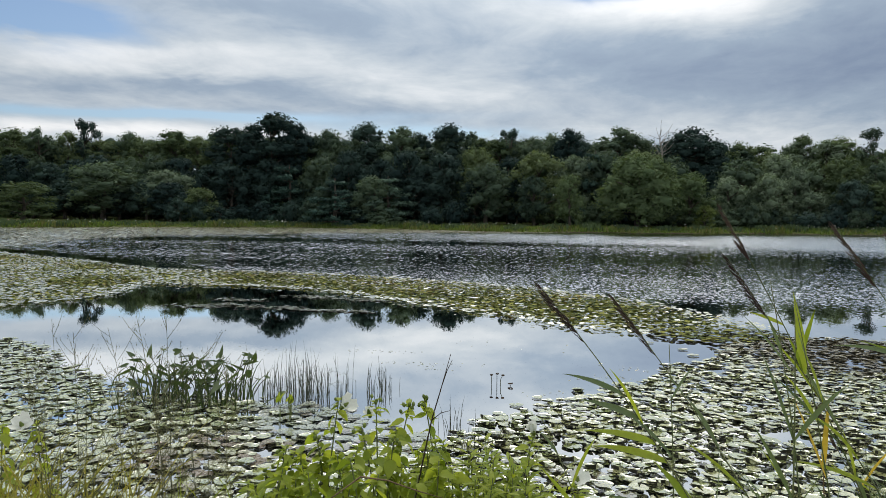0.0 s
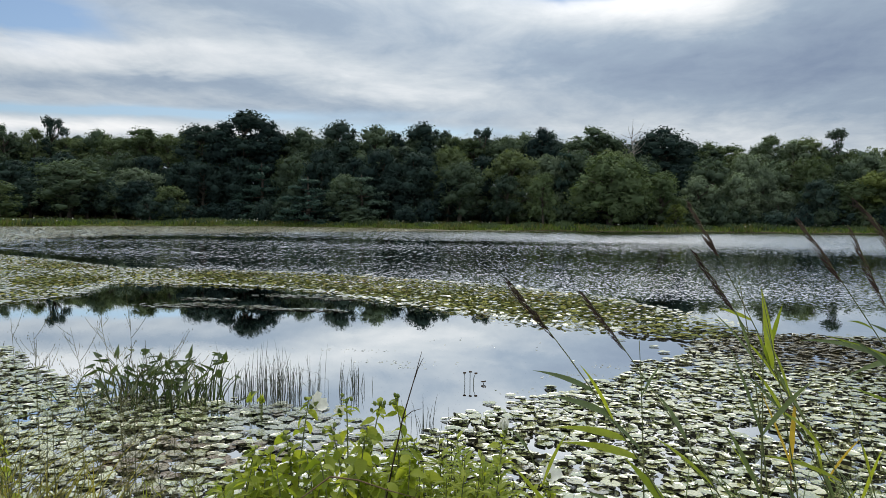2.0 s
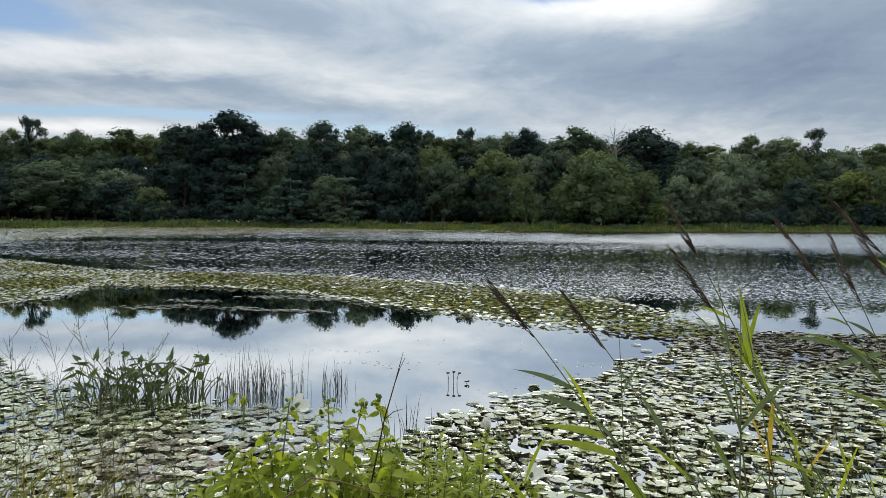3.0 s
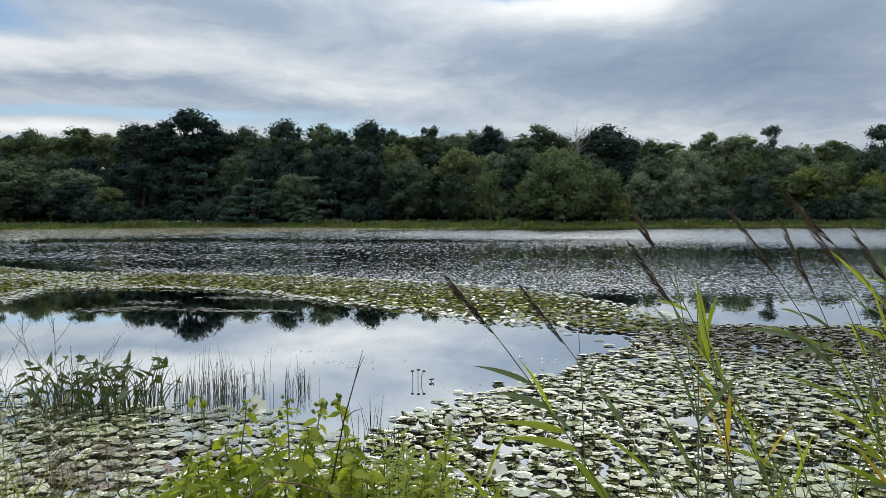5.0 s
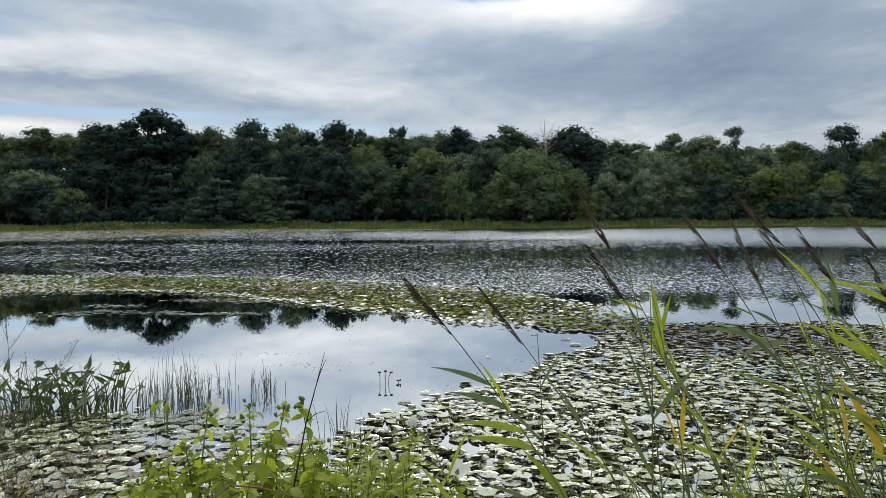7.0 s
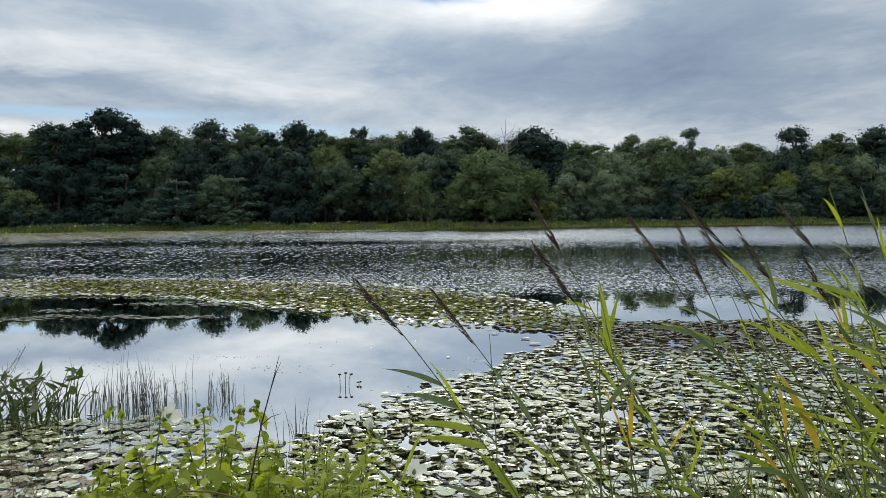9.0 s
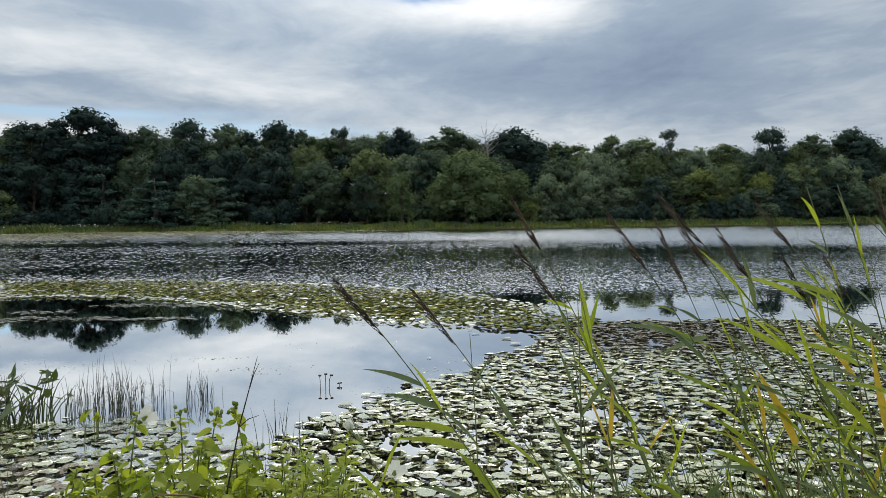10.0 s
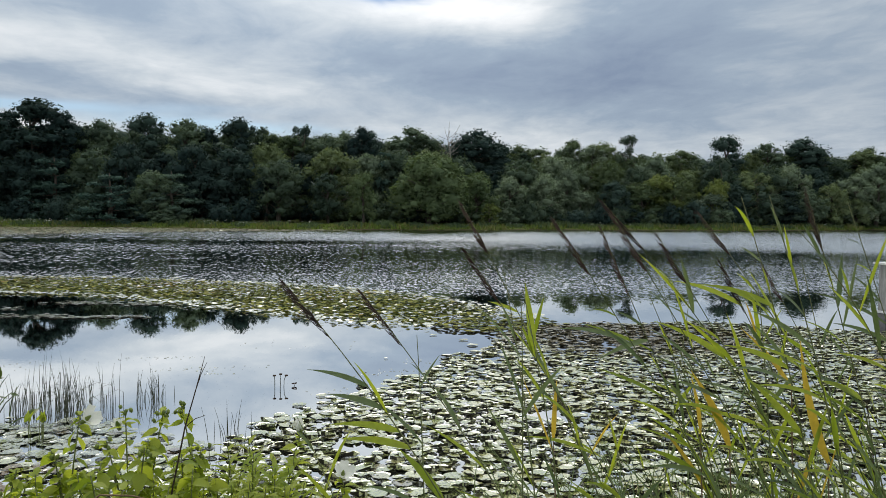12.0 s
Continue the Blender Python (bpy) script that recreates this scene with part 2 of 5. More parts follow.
    murk = n.mix(n.noise(pos, 0.5, 3.0), (0.007, 0.010, 0.010), (0.013, 0.016, 0.014))
    deep = n.shader("ShaderNodeBsdfDiffuse", Color=murk)
    shine = n.shader("ShaderNodeBsdfGlossy", Color=(0.99, 0.985, 0.97), Roughness=0.012, Normal=normal)
    finish(n, n.blend(gloss, deep, shine))
    return m


def ground_material():
    m, n = material("bank_soil_and_grass")
    pos = n.add("ShaderNodeNewGeometry").outputs["Position"]
    z = n.split(pos)[2]
    grass = n.mix(n.noise(pos, 0.7, 5.0), (0.05, 0.075, 0.02), (0.13, 0.14, 0.045))
    soil = n.mix(n.noise(pos, 3.0, 5.0), (0.03, 0.024, 0.016), (0.08, 0.062, 0.04))
    f = n.math("MULTIPLY", n.step(n.noise(pos, 0.25, 4.0), 0.3, 0.5), n.step(z, 0.0, 0.15))
    bp = n.add("ShaderNodeBump")
    n.put(bp.inputs["Strength"], 0.6)
    n.put(bp.inputs["Height"], n.noise(pos, 9.0, 6.0))
    finish(n, n.shader("ShaderNodeBsdfPrincipled", Base_Color=n.mix(f, soil, grass), Roughness=0.95, Specular_IOR_Level=0.1, Normal=bp.outputs[0]))
    return m


WATER, GROUND = water_material(), ground_material()
BARK = plain_material("grey_brown_bark", (0.05, 0.042, 0.034), (0.15, 0.13, 0.11), 3.0, 0.95, 0.1, stretch=(1, 1, 0.25), bump=0.8)
PALE_BARK = plain_material("pale_dead_wood", (0.22, 0.2, 0.18), (0.4, 0.38, 0.35), 3.0, 0.9, 0.1, stretch=(1, 1, 0.25))
# OAK and GREY are lifted and greyed: haze put into the leaf colours
OAK = leaf_material("oak_leaves", (0.050, 0.080, 0.064), (0.138, 0.190, 0.126), 0.30, gloss=0.03, patch=0.35, grain=0.18, warm=(1.1, 1.12, 0.6))
DARK = leaf_material("dark_oak_leaves", (0.021, 0.041, 0.042), (0.062, 0.098, 0.082), 0.20, gloss=0.03, patch=0.35, grain=0.18, warm=(1.0, 1.1, 0.7))
LIGHT = leaf_material("maple_leaves", (0.074, 0.112, 0.064), (0.178, 0.226, 0.118), 0.32, gloss=0.03, patch=0.35, grain=0.18, warm=(1.1, 1.12, 0.6))
GREY = leaf_material("willow_leaves", (0.096, 0.137, 0.103), (0.222, 0.279, 0.188), 0.30, gloss=0.03, patch=0.35, grain=0.18, warm=(1.0, 1.1, 0.75))
PINE = leaf_material("pine_needles", (0.039, 0.080, 0.071), (0.120, 0.177, 0.137), 0.15, gloss=0.03, patch=0.35, grain=0.18, warm=(0.9, 1.1, 0.8))
ROUND = leaf_material("sycamore_leaves", (0.070, 0.114, 0.064), (0.174, 0.230, 0.118), 0.32, gloss=0.03, patch=0.35, grain=0.18, warm=(1.1, 1.12, 0.6))
YELLOW = leaf_material("yellow_green_leaves", (0.110, 0.150, 0.055), (0.225, 0.270, 0.098), 0.36, gloss=0.03, patch=0.35, grain=0.18, warm=(1.1, 1.12, 0.6))
SHORE = leaf_material("shore_grass_blades", (0.060, 0.115, 0.028), (0.16, 0.22, 0.06), 0.4, patch=0.12)
SHORE_DRY = leaf_material("dry_shore_reed", (0.085, 0.105, 0.038), (0.19, 0.195, 0.08), 0.3, patch=0.12)
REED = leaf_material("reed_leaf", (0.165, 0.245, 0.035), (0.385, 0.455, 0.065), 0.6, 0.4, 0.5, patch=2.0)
# REED again in grey-green: shade put into the colour of some leaves
REED_SHADED = leaf_material("reed_leaf_shaded_side", (0.08, 0.125, 0.066), (0.165, 0.22, 0.11), 0.35, 0.45, 0.5, patch=2.0)
REED_OLD = leaf_material("yellowed_reed_leaf", (0.42, 0.31, 0.05), (0.58, 0.41, 0.09), 0.5, 0.5, 0.3, patch=4.0)
REED_STEM = plain_material("reed_stem", (0.10, 0.14, 0.05), (0.20, 0.20, 0.09), 9.0, 0.5)
PLUME = leaf_material("purple_brown_plume", (0.040, 0.027, 0.027), (0.12, 0.082, 0.075), 0.15, 0.8, 0.2, patch=3.0)
MALLOW = leaf_material("mallow_leaf", (0.20, 0.29, 0.035), (0.45, 0.51, 0.095), 0.6, 0.5, 0.3, patch=3.0)
MALLOW_STEM = plain_material("mallow_stem", (0.10, 0.13, 0.04), (0.18, 0.20, 0.07), 12.0, 0.6)
PETAL = leaf_material("white_petal", (0.84, 0.85, 0.81), (0.92, 0.92, 0.89), 0.3, 0.6, 0.2, patch=5.0, warm=(1, 1, 0.95))
BUD = leaf_material("green_bud", (0.12, 0.18, 0.04), (0.22, 0.27, 0.08), 0.2, patch=5.0)
GOLD = leaf_material("goldenrod_leaf", (0.20, 0.29, 0.03), (0.37, 0.42, 0.06), 0.55, 0.5, 0.3, patch=3.0)
ARROW = leaf_material("arrow_leaf", (0.025, 0.055, 0.014), (0.085, 0.13, 0.032), 0.3, 0.35, 0.5, patch=3.0)
RUSH = leaf_material("rush_stem", (0.020, 0.027, 0.014), (0.055, 0.065, 0.030), 0.05, 0.5, 0.4, patch=3.0)
WEED = leaf_material("weed_stem", (0.10, 0.11, 0.055), (0.22, 0.21, 0.11), 0.3, 0.7, 0.2, patch=3.0)
DRY_GRASS = leaf_material("yellowing_grass", (0.17, 0.20, 0.04), (0.40, 0.36, 0.10), 0.4, 0.6, 0.2, patch=3.0)
DEAD_STEM = plain_material("dead_stem", (0.025, 0.02, 0.016), (0.09, 0.06, 0.04), 20.0, 0.9)
TAN_STEM = plain_material("tan_dead_stem", (0.12, 0.08, 0.045), (0.26, 0.18, 0.11), 20.0, 0.9)
PAD_NEAR = pad_material("lily_pad_near", (0.26, 0.31, 0.10), (0.48, 0.48, 0.21), (0.100, 0.082, 0.034), 0.70, dying=(4.9, 11.0, 1.8))
# pad undersides: brown taken almost to black, so that lifted rims show dark
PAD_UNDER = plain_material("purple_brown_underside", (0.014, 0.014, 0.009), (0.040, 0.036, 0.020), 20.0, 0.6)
PAD_POOL = pad_material("lily_pad_grey_green", (0.22, 0.26, 0.15), (0.36, 0.38, 0.25), (0.13, 0.09, 0.05), dying=(-2.2, 5.3, 0.3))
PAD_LEFT = pad_material("lily_pad_mid_green", (0.22, 0.28, 0.09), (0.42, 0.45, 0.20), (0.13, 0.09, 0.05), 0.78, dying=(-2.2, 5.3, 0.3))
# paler copy of the pad greens, standing in for glints of sky
PAD_RIM = pad_material("lily_pad_pale", (0.32, 0.36, 0.19), (0.50, 0.50, 0.34), (0.20, 0.15, 0.08), 0.8, 1.0, 0.8)
PAD_BAND = pad_material("lily_pad_yellow", (0.072, 0.096, 0.017), (0.255, 0.255, 0.050), (0.23, 0.15, 0.055), 0.69, 0.0, 0.12, rough=(0.6, 0.85))
PAD_FAR = pad_material("lily_pad_olive", (0.14, 0.14, 0.065), (0.27, 0.245, 0.12), (0.20, 0.16, 0.09), 0.66, 0.25, 0.3)
POST_WOOD = plain_material("weathered_post", (0.16, 0.16, 0.16), (0.34, 0.34, 0.34), 5.0, 0.8, stretch=(4, 4, 0.6))
POST_CAP = plain_material("pale_cap", (0.55, 0.56, 0.57), (0.75, 0.76, 0.77), 8.0, 0.6)
POST_BOX = plain_material("dark_box", (0.07, 0.07, 0.075), (0.15, 0.15, 0.16), 8.0, 0.7)


# ---------------------------------------------------------------- building helpers
def mesh_of(name, verts, faces, *mats):
    me = bpy.data.meshes.new(name)
    me.from_pydata([tuple(map(float, v)) for v in verts], [], [tuple(map(int, f)) for f in faces])
    for m in mats:
        me.materials.append(m)
    return me


def smooth(me):
    me.polygons.foreach_set("use_smooth", [True] * len(me.polygons))
    return me


def child(name, me, parent, label="", m=None):
    ob = new(name, me)
    ob.parent = parent
    if m is not None:
        ob.matrix_basis = m
    return tagged(ob, label)


def thing(name, label, category, group="", at=(0, 0, 0)):
    ob = new(name)
    ob.empty_display_size = 0.1
    ob.location = at
    return tagged(ob, label, category, group)


class Bits:
    """Collects vertices and faces of one mesh."""

    def __init__(self):
        self.v, self.f = [], []

    def add(self, verts, faces):
        k = len(self.v)
        self.v += [tuple(p) for p in verts]
        self.f += [tuple(i + k for i in f) for f in faces]

    def tube(self, pts, radii, sides=5):
        pts = [Vector(p) for p in pts]
        ring, faces = [], []
        for i, p in enumerate(pts):
            d = (pts[min(i + 1, len(pts) - 1)] - pts[max(i - 1, 0)]).normalized()
            a = d.cross(Vector((0.31, 0.95, 0.07)))
            a = a.normalized() if a.length > 1e-4 else Vector((1, 0, 0))
            b = d.cross(a)
            for k in range(sides):
                w = 2 * math.pi * k / sides
                ring.append(p + (a * math.cos(w) + b * math.sin(w)) * radii[i])
        for i in range(len(pts) - 1):
            for k in range(sides):
                k2 = (k + 1) % sides
                faces.append((i * sides + k, i * sides + k2, (i + 1) * sides + k2, (i + 1) * sides + k))
        faces.append(tuple(range(sides - 1, -1, -1)))
        faces.append(tuple((len(pts) - 1) * sides + k for k in range(sides)))
        self.add(ring, faces)

    def blade(self, pts, widths, up=(0, 0, 1), fold=0.25):
        """A long leaf along pts, folded a little along its middle."""
        pts = [Vector(p) for p in pts]
        up = Vector(up)
        verts, faces = [], []
        for i, p in enumerate(pts):
            d = (pts[min(i + 1, len(pts) - 1)] - pts[max(i - 1, 0)]).normalized()
            s = d.cross(up)
            s = s.normalized() if s.length > 1e-3 else Vector((1, 0, 0))
            nrm = s.cross(d)
            w = widths[i] / 2
            verts += [p - s * w + nrm * w * fold, p, p + s * w + nrm * w * fold]
        for i in range(len(pts) - 1):
            k = 3 * i
            faces += [(k, k + 1, k + 4, k + 3), (k + 1, k + 2, k + 5, k + 4)]
        self.add(verts, faces)

    def mesh(self, name, *mats):
        return mesh_of(name, self.v, self.f, *mats)


def bend(a, b, c, k):
    """k + 1 points along the curve from a to c that is drawn towards b."""
    a, b, c = Vector(a), Vector(b), Vector(c)
    return [a * (1 - s) ** 2 + b * (2 * s * (1 - s)) + c * s * s for s in (i / k for i in range(k + 1))]


def inside(poly, x, y):
    """Which of the points lie in the outline."""
    px, py = np.array(poly, float).T
    hit = np.zeros(len(x), bool)
    j = len(px) - 1
    for i in range(len(px)):
        cross = ((py[i] > y) != (py[j] > y)) & (x < (px[j] - px[i]) * (y - py[i]) / (py[j] - py[i] + 1e-12) + px[i])
        hit ^= cross
        j = i
    return hit


# ---------------------------------------------------------------- ground and water
SHORE_X = [-220, -120, -67, -59, -40, -22, -9, 1, 15, 30, 55, 86, 140, 240]
SHORE_Y = [40, 62, 79, 89, 101, 99, 90, 92, 93, 97, 98, 107, 112, 100]


def shore(x):
    return np.interp(x, SHORE_X, SHORE_Y) + 0.8 * np.sin(np.asarray(x) * 0.31) + 0.5 * np.sin(np.asarray(x) * 0.83 + 1)


def depth_in(x, y):
    """How far inside the pond a place lies; below zero on land."""
    near = 3.7 + 0.25 * np.sin(x * 0.9) + 0.15 * np.sin(x * 2.3 + 2) - 0.0011 * x * x * (np.abs(x) < 60)
    return np.minimum(np.minimum(shore(x) - y, y - near), np.minimum(x + 170, 190 - x))


def land(x, y):
    d = depth_in(x, y)
    wet = -0.9 * np.clip(d / 5, 0, 1) ** 0.8
    dry = 0.42 * np.clip(-d / 2.4, 0, 1) ** 0.8 + 0.9 * np.clip((-d - 4) / 45, 0, 1)
    rough = 0.05 * np.sin(x * 1.7 + y * 0.6) * np.sin(y * 1.3 - x * 0.4)
    return np.where(d > 0, wet, dry) + rough * np.clip(-d, 0, 1)


def make_ground():
    xs = np.unique(np.concatenate([np.linspace(-1500, -180, 14), np.arange(-180, 200, 3.0), np.arange(-12, 12, 0.5), np.linspace(200, 1500, 14)]))
    ys = np.unique(np.concatenate([np.linspace(-900, -12, 12), np.arange(-12, 9, 0.5), np.arange(9, 60, 6), np.arange(60, 124, 1.5), np.linspace(124, 2500, 22)]))
    gx, gy = np.meshgrid(xs, ys)
    gz = land(gx, gy)
    w, h = len(xs), len(ys)
    idx = np.arange(w * h).reshape(h, w)
    faces = np.stack([idx[:-1, :-1], idx[:-1, 1:], idx[1:, 1:], idx[1:, :-1]], -1).reshape(-1, 4)
    me = smooth(mesh_of("ground", np.stack([gx, gy, gz], -1).reshape(-1, 3), faces, GROUND))
    tagged(new("ground", me), "grassy earth bank and wooded shore round a pond", "ground", kind="structure")
    me = mesh_of("water", [(-200, -2, 0), (220, -2, 0), (220, 125, 0), (-200, 125, 0)], [(0, 1, 2, 3)], WATER)
    tagged(new("water", me), "dark pond water, still near the pads and rippled beyond", "water", kind="structure")


make_ground()


# ---------------------------------------------------------------- trees
def unit(v):
    return v / np.maximum(np.linalg.norm(v, axis=1), 1e-6)[:, None]


def crown_quads(centres, radii, count, size, rng, flat=1.0, out=0.5, low=-0.5, heart=None):
    """Small leaf sprays over the shells of the lobes, three corners each, and the way each corner faces."""
    centres, radii = np.array(centres, float), np.array(radii, float)
    pick = rng.choice(len(centres), count, p=radii ** 2 / np.sum(radii ** 2))
    d = unit(rng.normal(size=(count, 3)))
    d[:, 2] = np.where(d[:, 2] < low, -d[:, 2], d[:, 2])
    rr = radii[pick] * (0.5 + 0.78 * rng.random(count) ** 0.9)
    p = centres[pick] + d * rr[:, None] * np.array([1, 1, flat])
    nrm = unit(d * out + rng.normal(size=(count, 3)) * 0.55 + np.array([0, 0, 0.35]))
    a = unit(np.cross(nrm, rng.normal(size=(count, 3))))
    b = np.cross(nrm, a)
    s = (size * (0.55 + 0.9 * rng.random(count) ** 1.5))[:, None]
    v = np.stack([p - a * s, p + a * s * 0.9 - nrm * s * 0.15, p + b * s * 0.95], 1)
    # the foliage of one bough shades as one mass
    whole = unit(p - (centres.mean(0) if heart is None else np.array(heart)))
    face = unit(d * 1.0 + whole * 0.35 + nrm * 0.55 + np.array([0, 0, 0.25]))
    return v.reshape(-1, 3), np.repeat(face, 3, 0)


def tips(verts):
    return np.arange(len(verts)).reshape(-1, 3)


BALL = [(0, 0, 1)] + [(0.894 * math.cos(k * 1.2566), 0.894 * math.sin(k * 1.2566), 0.447) for k in range(5)] + \
       [(0.894 * math.cos((k + 0.5) * 1.2566), 0.894 * math.sin((k + 0.5) * 1.2566), -0.447) for k in range(5)] + [(0, 0, -1)]
BALL_FACES = [(0, 1 + k, 1 + (k + 1) % 5) for k in range(5)] + [(1 + k, 6 + k, 1 + (k + 1) % 5) for k in range(5)] + \
             [(6 + k, 6 + (k + 1) % 5, 1 + (k + 1) % 5) for k in range(5)] + [(11, 6 + (k + 1) % 5, 6 + k) for k in range(5)]


def leaf_mass(centres, radii, rng, flat, fill):
    """The dense inside of each bough, as an uneven lump behind the outer leaves."""
    c, rad = np.array(centres, float), np.array(radii, float)
    lump = np.array(BALL)[None] * (0.75 + 0.5 * rng.random((len(c), 12, 1))) * (rad * fill)[:, None, None] * np.array([1, 1, flat])
    v = (c[:, None] + lump).reshape(-1, 3)
    f = (np.array(BALL_FACES)[None] + 12 * np.arange(len(c))[:, None, None]).reshape(-1, 3)
    return v, f, unit((lump / np.array([1, 1, flat])).reshape(-1, 3))


def leafy(name, parts, mat):
    """One mesh from leaf sprays and the masses behind them."""
    verts = np.concatenate([p[0] for p in parts])
    base, faces = 0, []
    for p in parts:
        faces.append(p[1] + base)
        base += len(p[0])
    me = smooth(mesh_of(name, verts, np.concatenate(faces), mat))
    me.normals_split_custom_set_from_vertices([tuple(map(float, n)) for n in np.concatenate([p[2] for p in parts])])
    return me


def quads(verts):
    return np.arange(len(verts)).reshape(-1, 4)


def make_tree(kind, leaves, seed, label, category, count=4300, tall=16.0):
    """A tree of that height and about 7 m wide, its foot at the origin."""
    rng = np.random.default_rng(seed)
    r = random.Random(seed)
    top = thing("tree", label, category, "trees of the far wood")
    wood = Bits()
    lean = r.uniform(-0.5, 0.5)
    trunk_top = tall * (0.94 if kind == "pine" else 0.78)
    spine = [(lean * (z / 16) ** 2 + 0.1 * math.sin(z * 0.7 + seed), 0.1 * math.cos(z * 0.6), z) for z in np.linspace(-0.3, trunk_top, 8)]
    wood.tube(spine, [0.34 * (1 - 0.88 * i / 7) for i in range(8)], 7)
    centres, radii = [], []
    if kind == "pine":
        tiers = 9 if tall > 12 else 6
        for tier in range(tiers):
            z = tall * (0.10 + 0.88 * tier / tiers) + r.uniform(-0.3, 0.3)
            reach = 3.6 * (1 - (tier / (tiers + 0.6)) ** 1.25) + 0.3
            arms = 6 if tier < tiers * 0.65 else 4
            turn = r.uniform(0, 6.28)
            for k in range(arms):
                w = turn + 6.283 * k / arms + r.uniform(-0.35, 0.35)
                far = reach * r.uniform(0.65, 1.1)
                tip = (math.cos(w) * far, math.sin(w) * far, z + far * r.uniform(-0.15, 0.45))
                wood.tube(bend((0, 0, z), (tip[0] * 0.5, tip[1] * 0.5, z - 0.1), tip, 3), [0.09, 0.07, 0.05, 0.02], 4)
                for s in (0.55, 0.95):
                    centres.append((tip[0] * s, tip[1] * s, z + (tip[2] - z) * s))
                    radii.append(0.42 + 0.28 * far * s * 0.5)
        v, face = crown_quads(centres, radii, int(count * 1.5), 0.18, rng, 0.5, 0.6, -0.9)
        flat, fill = 0.40, 0.62
    else:
        base = {"round": 0.6, "shrub": 0.0, "open": 6.5, "light": 0.8, "yellow": 0.6}.get(kind, 1.6)
        wide = {"open": 3.1, "shrub": 3.4}.get(kind, 3.5)
        lobes = {"round": 90, "open": 34, "shrub": 40}.get(kind, 96 if tall > 12 else 60)
        base *= tall / 16
        mid, half = (tall + base) / 2, (tall - base) / 2
        for k in range(lobes):
            u = r.uniform(-1, 1)
            w = r.uniform(0, 6.28)
            swell = math.sqrt(max(0.0, 1 - u * u))
            if kind == "round":
                swell = min(1.0, 1.05 * (1 - max(0, u) ** 2.2) ** 0.6) * (0.9 if u < -0.6 else 1.0)
            elif kind != "shrub":
                swell = max(swell, 0.95 if u < 0.1 else swell ** 0.8)
            inner = r.uniform(0.3, 0.95)
            size = r.choice((0.45, 0.6, 0.8, 1.0, 1.35)) * r.uniform(0.85, 1.15) * {"open": 0.62, "light": 0.85, "yellow": 0.85}.get(kind, 1.0)
            c = (math.cos(w) * wide * swell * inner, math.sin(w) * wide * swell * inner, mid + u * (half - size * 0.75))
            centres.append(c)
            radii.append(size)
            if k % 3 == 0 or kind == "open":
                z0 = max(1.5, min(c[2] - 1.5, trunk_top - 0.5))
                wood.tube(bend((lean * (z0 / 16) ** 2, 0, z0), (c[0] * 0.35, c[1] * 0.35, z0 + 0.9), c, 3), [0.14, 0.10, 0.06, 0.02], 3)
        n_out = count if kind != "open" else int(count * 0.6)
        v, face = crown_quads(centres, radii, int(n_out * 1.5), 0.19, rng, 0.85, 0.6, -0.9)
        flat, fill = 0.8, 0.25 if kind == "open" else 0.62
    child("trunk", smooth(wood.mesh("trunk", BARK)), top)
    mass, mass_faces, mass_face = leaf_mass(centres, radii, rng, flat, fill)
    me = leafy("crown", [(v, tips(v), face), (mass, mass_faces, mass_face)], leaves)
    child("crown", me, top)
    return top


KINDS = {
    "oak": [make_tree("oak", OAK, 11, "broad green oak in full summer leaf on the far shore", "tree"),
            make_tree("oak", OAK, 12, "tall green hardwood in full leaf in the far wood", "tree"),
            make_tree("oak", LIGHT, 13, "leafy green hardwood with a ragged crown", "tree")],
    "dark": [make_tree("oak", DARK, 21, "dark heavy-crowned oak rising above the far wood", "tree", 5000),
             make_tree("oak", DARK, 22, "tall dark oak with a lumpy crown", "tree", 5000)],
    "light": [make_tree("light", LIGHT, 31, "tall lighter green maple in the far wood", "tree"),
              make_tree("light", LIGHT, 32, "slender pale green tree with loose leaves", "tree")],
    "grey": [make_tree("light", GREY, 41, "grey-green willow in the far wood", "tree")],
    "open": [make_tree("open", DARK, 51, "tall thin-crowned tree with bare lower trunk", "tree"),
             make_tree("open", OAK, 52, "tall open tree with sky between its boughs", "tree")],
    "pine": [make_tree("pine", PINE, 61, "tall blue-green pine with tiered branches", "tree")],
}
# lower trees along the edge of the wood
LOW = {
    "oak": [make_tree("oak", OAK, 14, "low spreading green oak at the edge of the wood", "tree", 3600, 9.0),
            make_tree("oak", OAK, 15, "bushy young green oak by the far shore", "tree", 3600, 9.0)],
    "dark": [make_tree("oak", DARK, 23, "low dark green tree in the shade of the wood", "tree", 3600, 9.0)],
    "light": [make_tree("light", LIGHT, 34, "lighter green young maple at the edge of the wood", "tree", 3600, 9.0),
              make_tree("light", LIGHT, 35, "low pale green tree with loose leaves", "tree", 3600, 9.0)],
    "grey": [make_tree("light", GREY, 42, "grey-green willow by the far shore", "tree", 3600, 9.0)],
    "small": [make_tree("yellow", ROUND, 33, "small upright light green tree at the shore", "tree", 3600, 9.0)],
    "pine": [make_tree("pine", PINE, 62, "dark young pine with layered boughs at the wood's edge", "tree", 3600, 9.0)],
    "round": [make_tree("round", ROUND, 71, "large round-crowned light green tree standing at the shore", "tree", 7500, 9.0)],
    "yellow": [make_tree("yellow", YELLOW, 81, "bright yellow-green tree at the wood's edge", "tree", 3600, 9.0)],
    "shrub": [make_tree("shrub", DARK, 91, "low dark green shrub on the far shore", "shrub", 1700, 4.5),
              make_tree("shrub", OAK, 92, "low leafy green shrub on the far shore", "shrub", 1700, 4.5)],
}
USED = set()


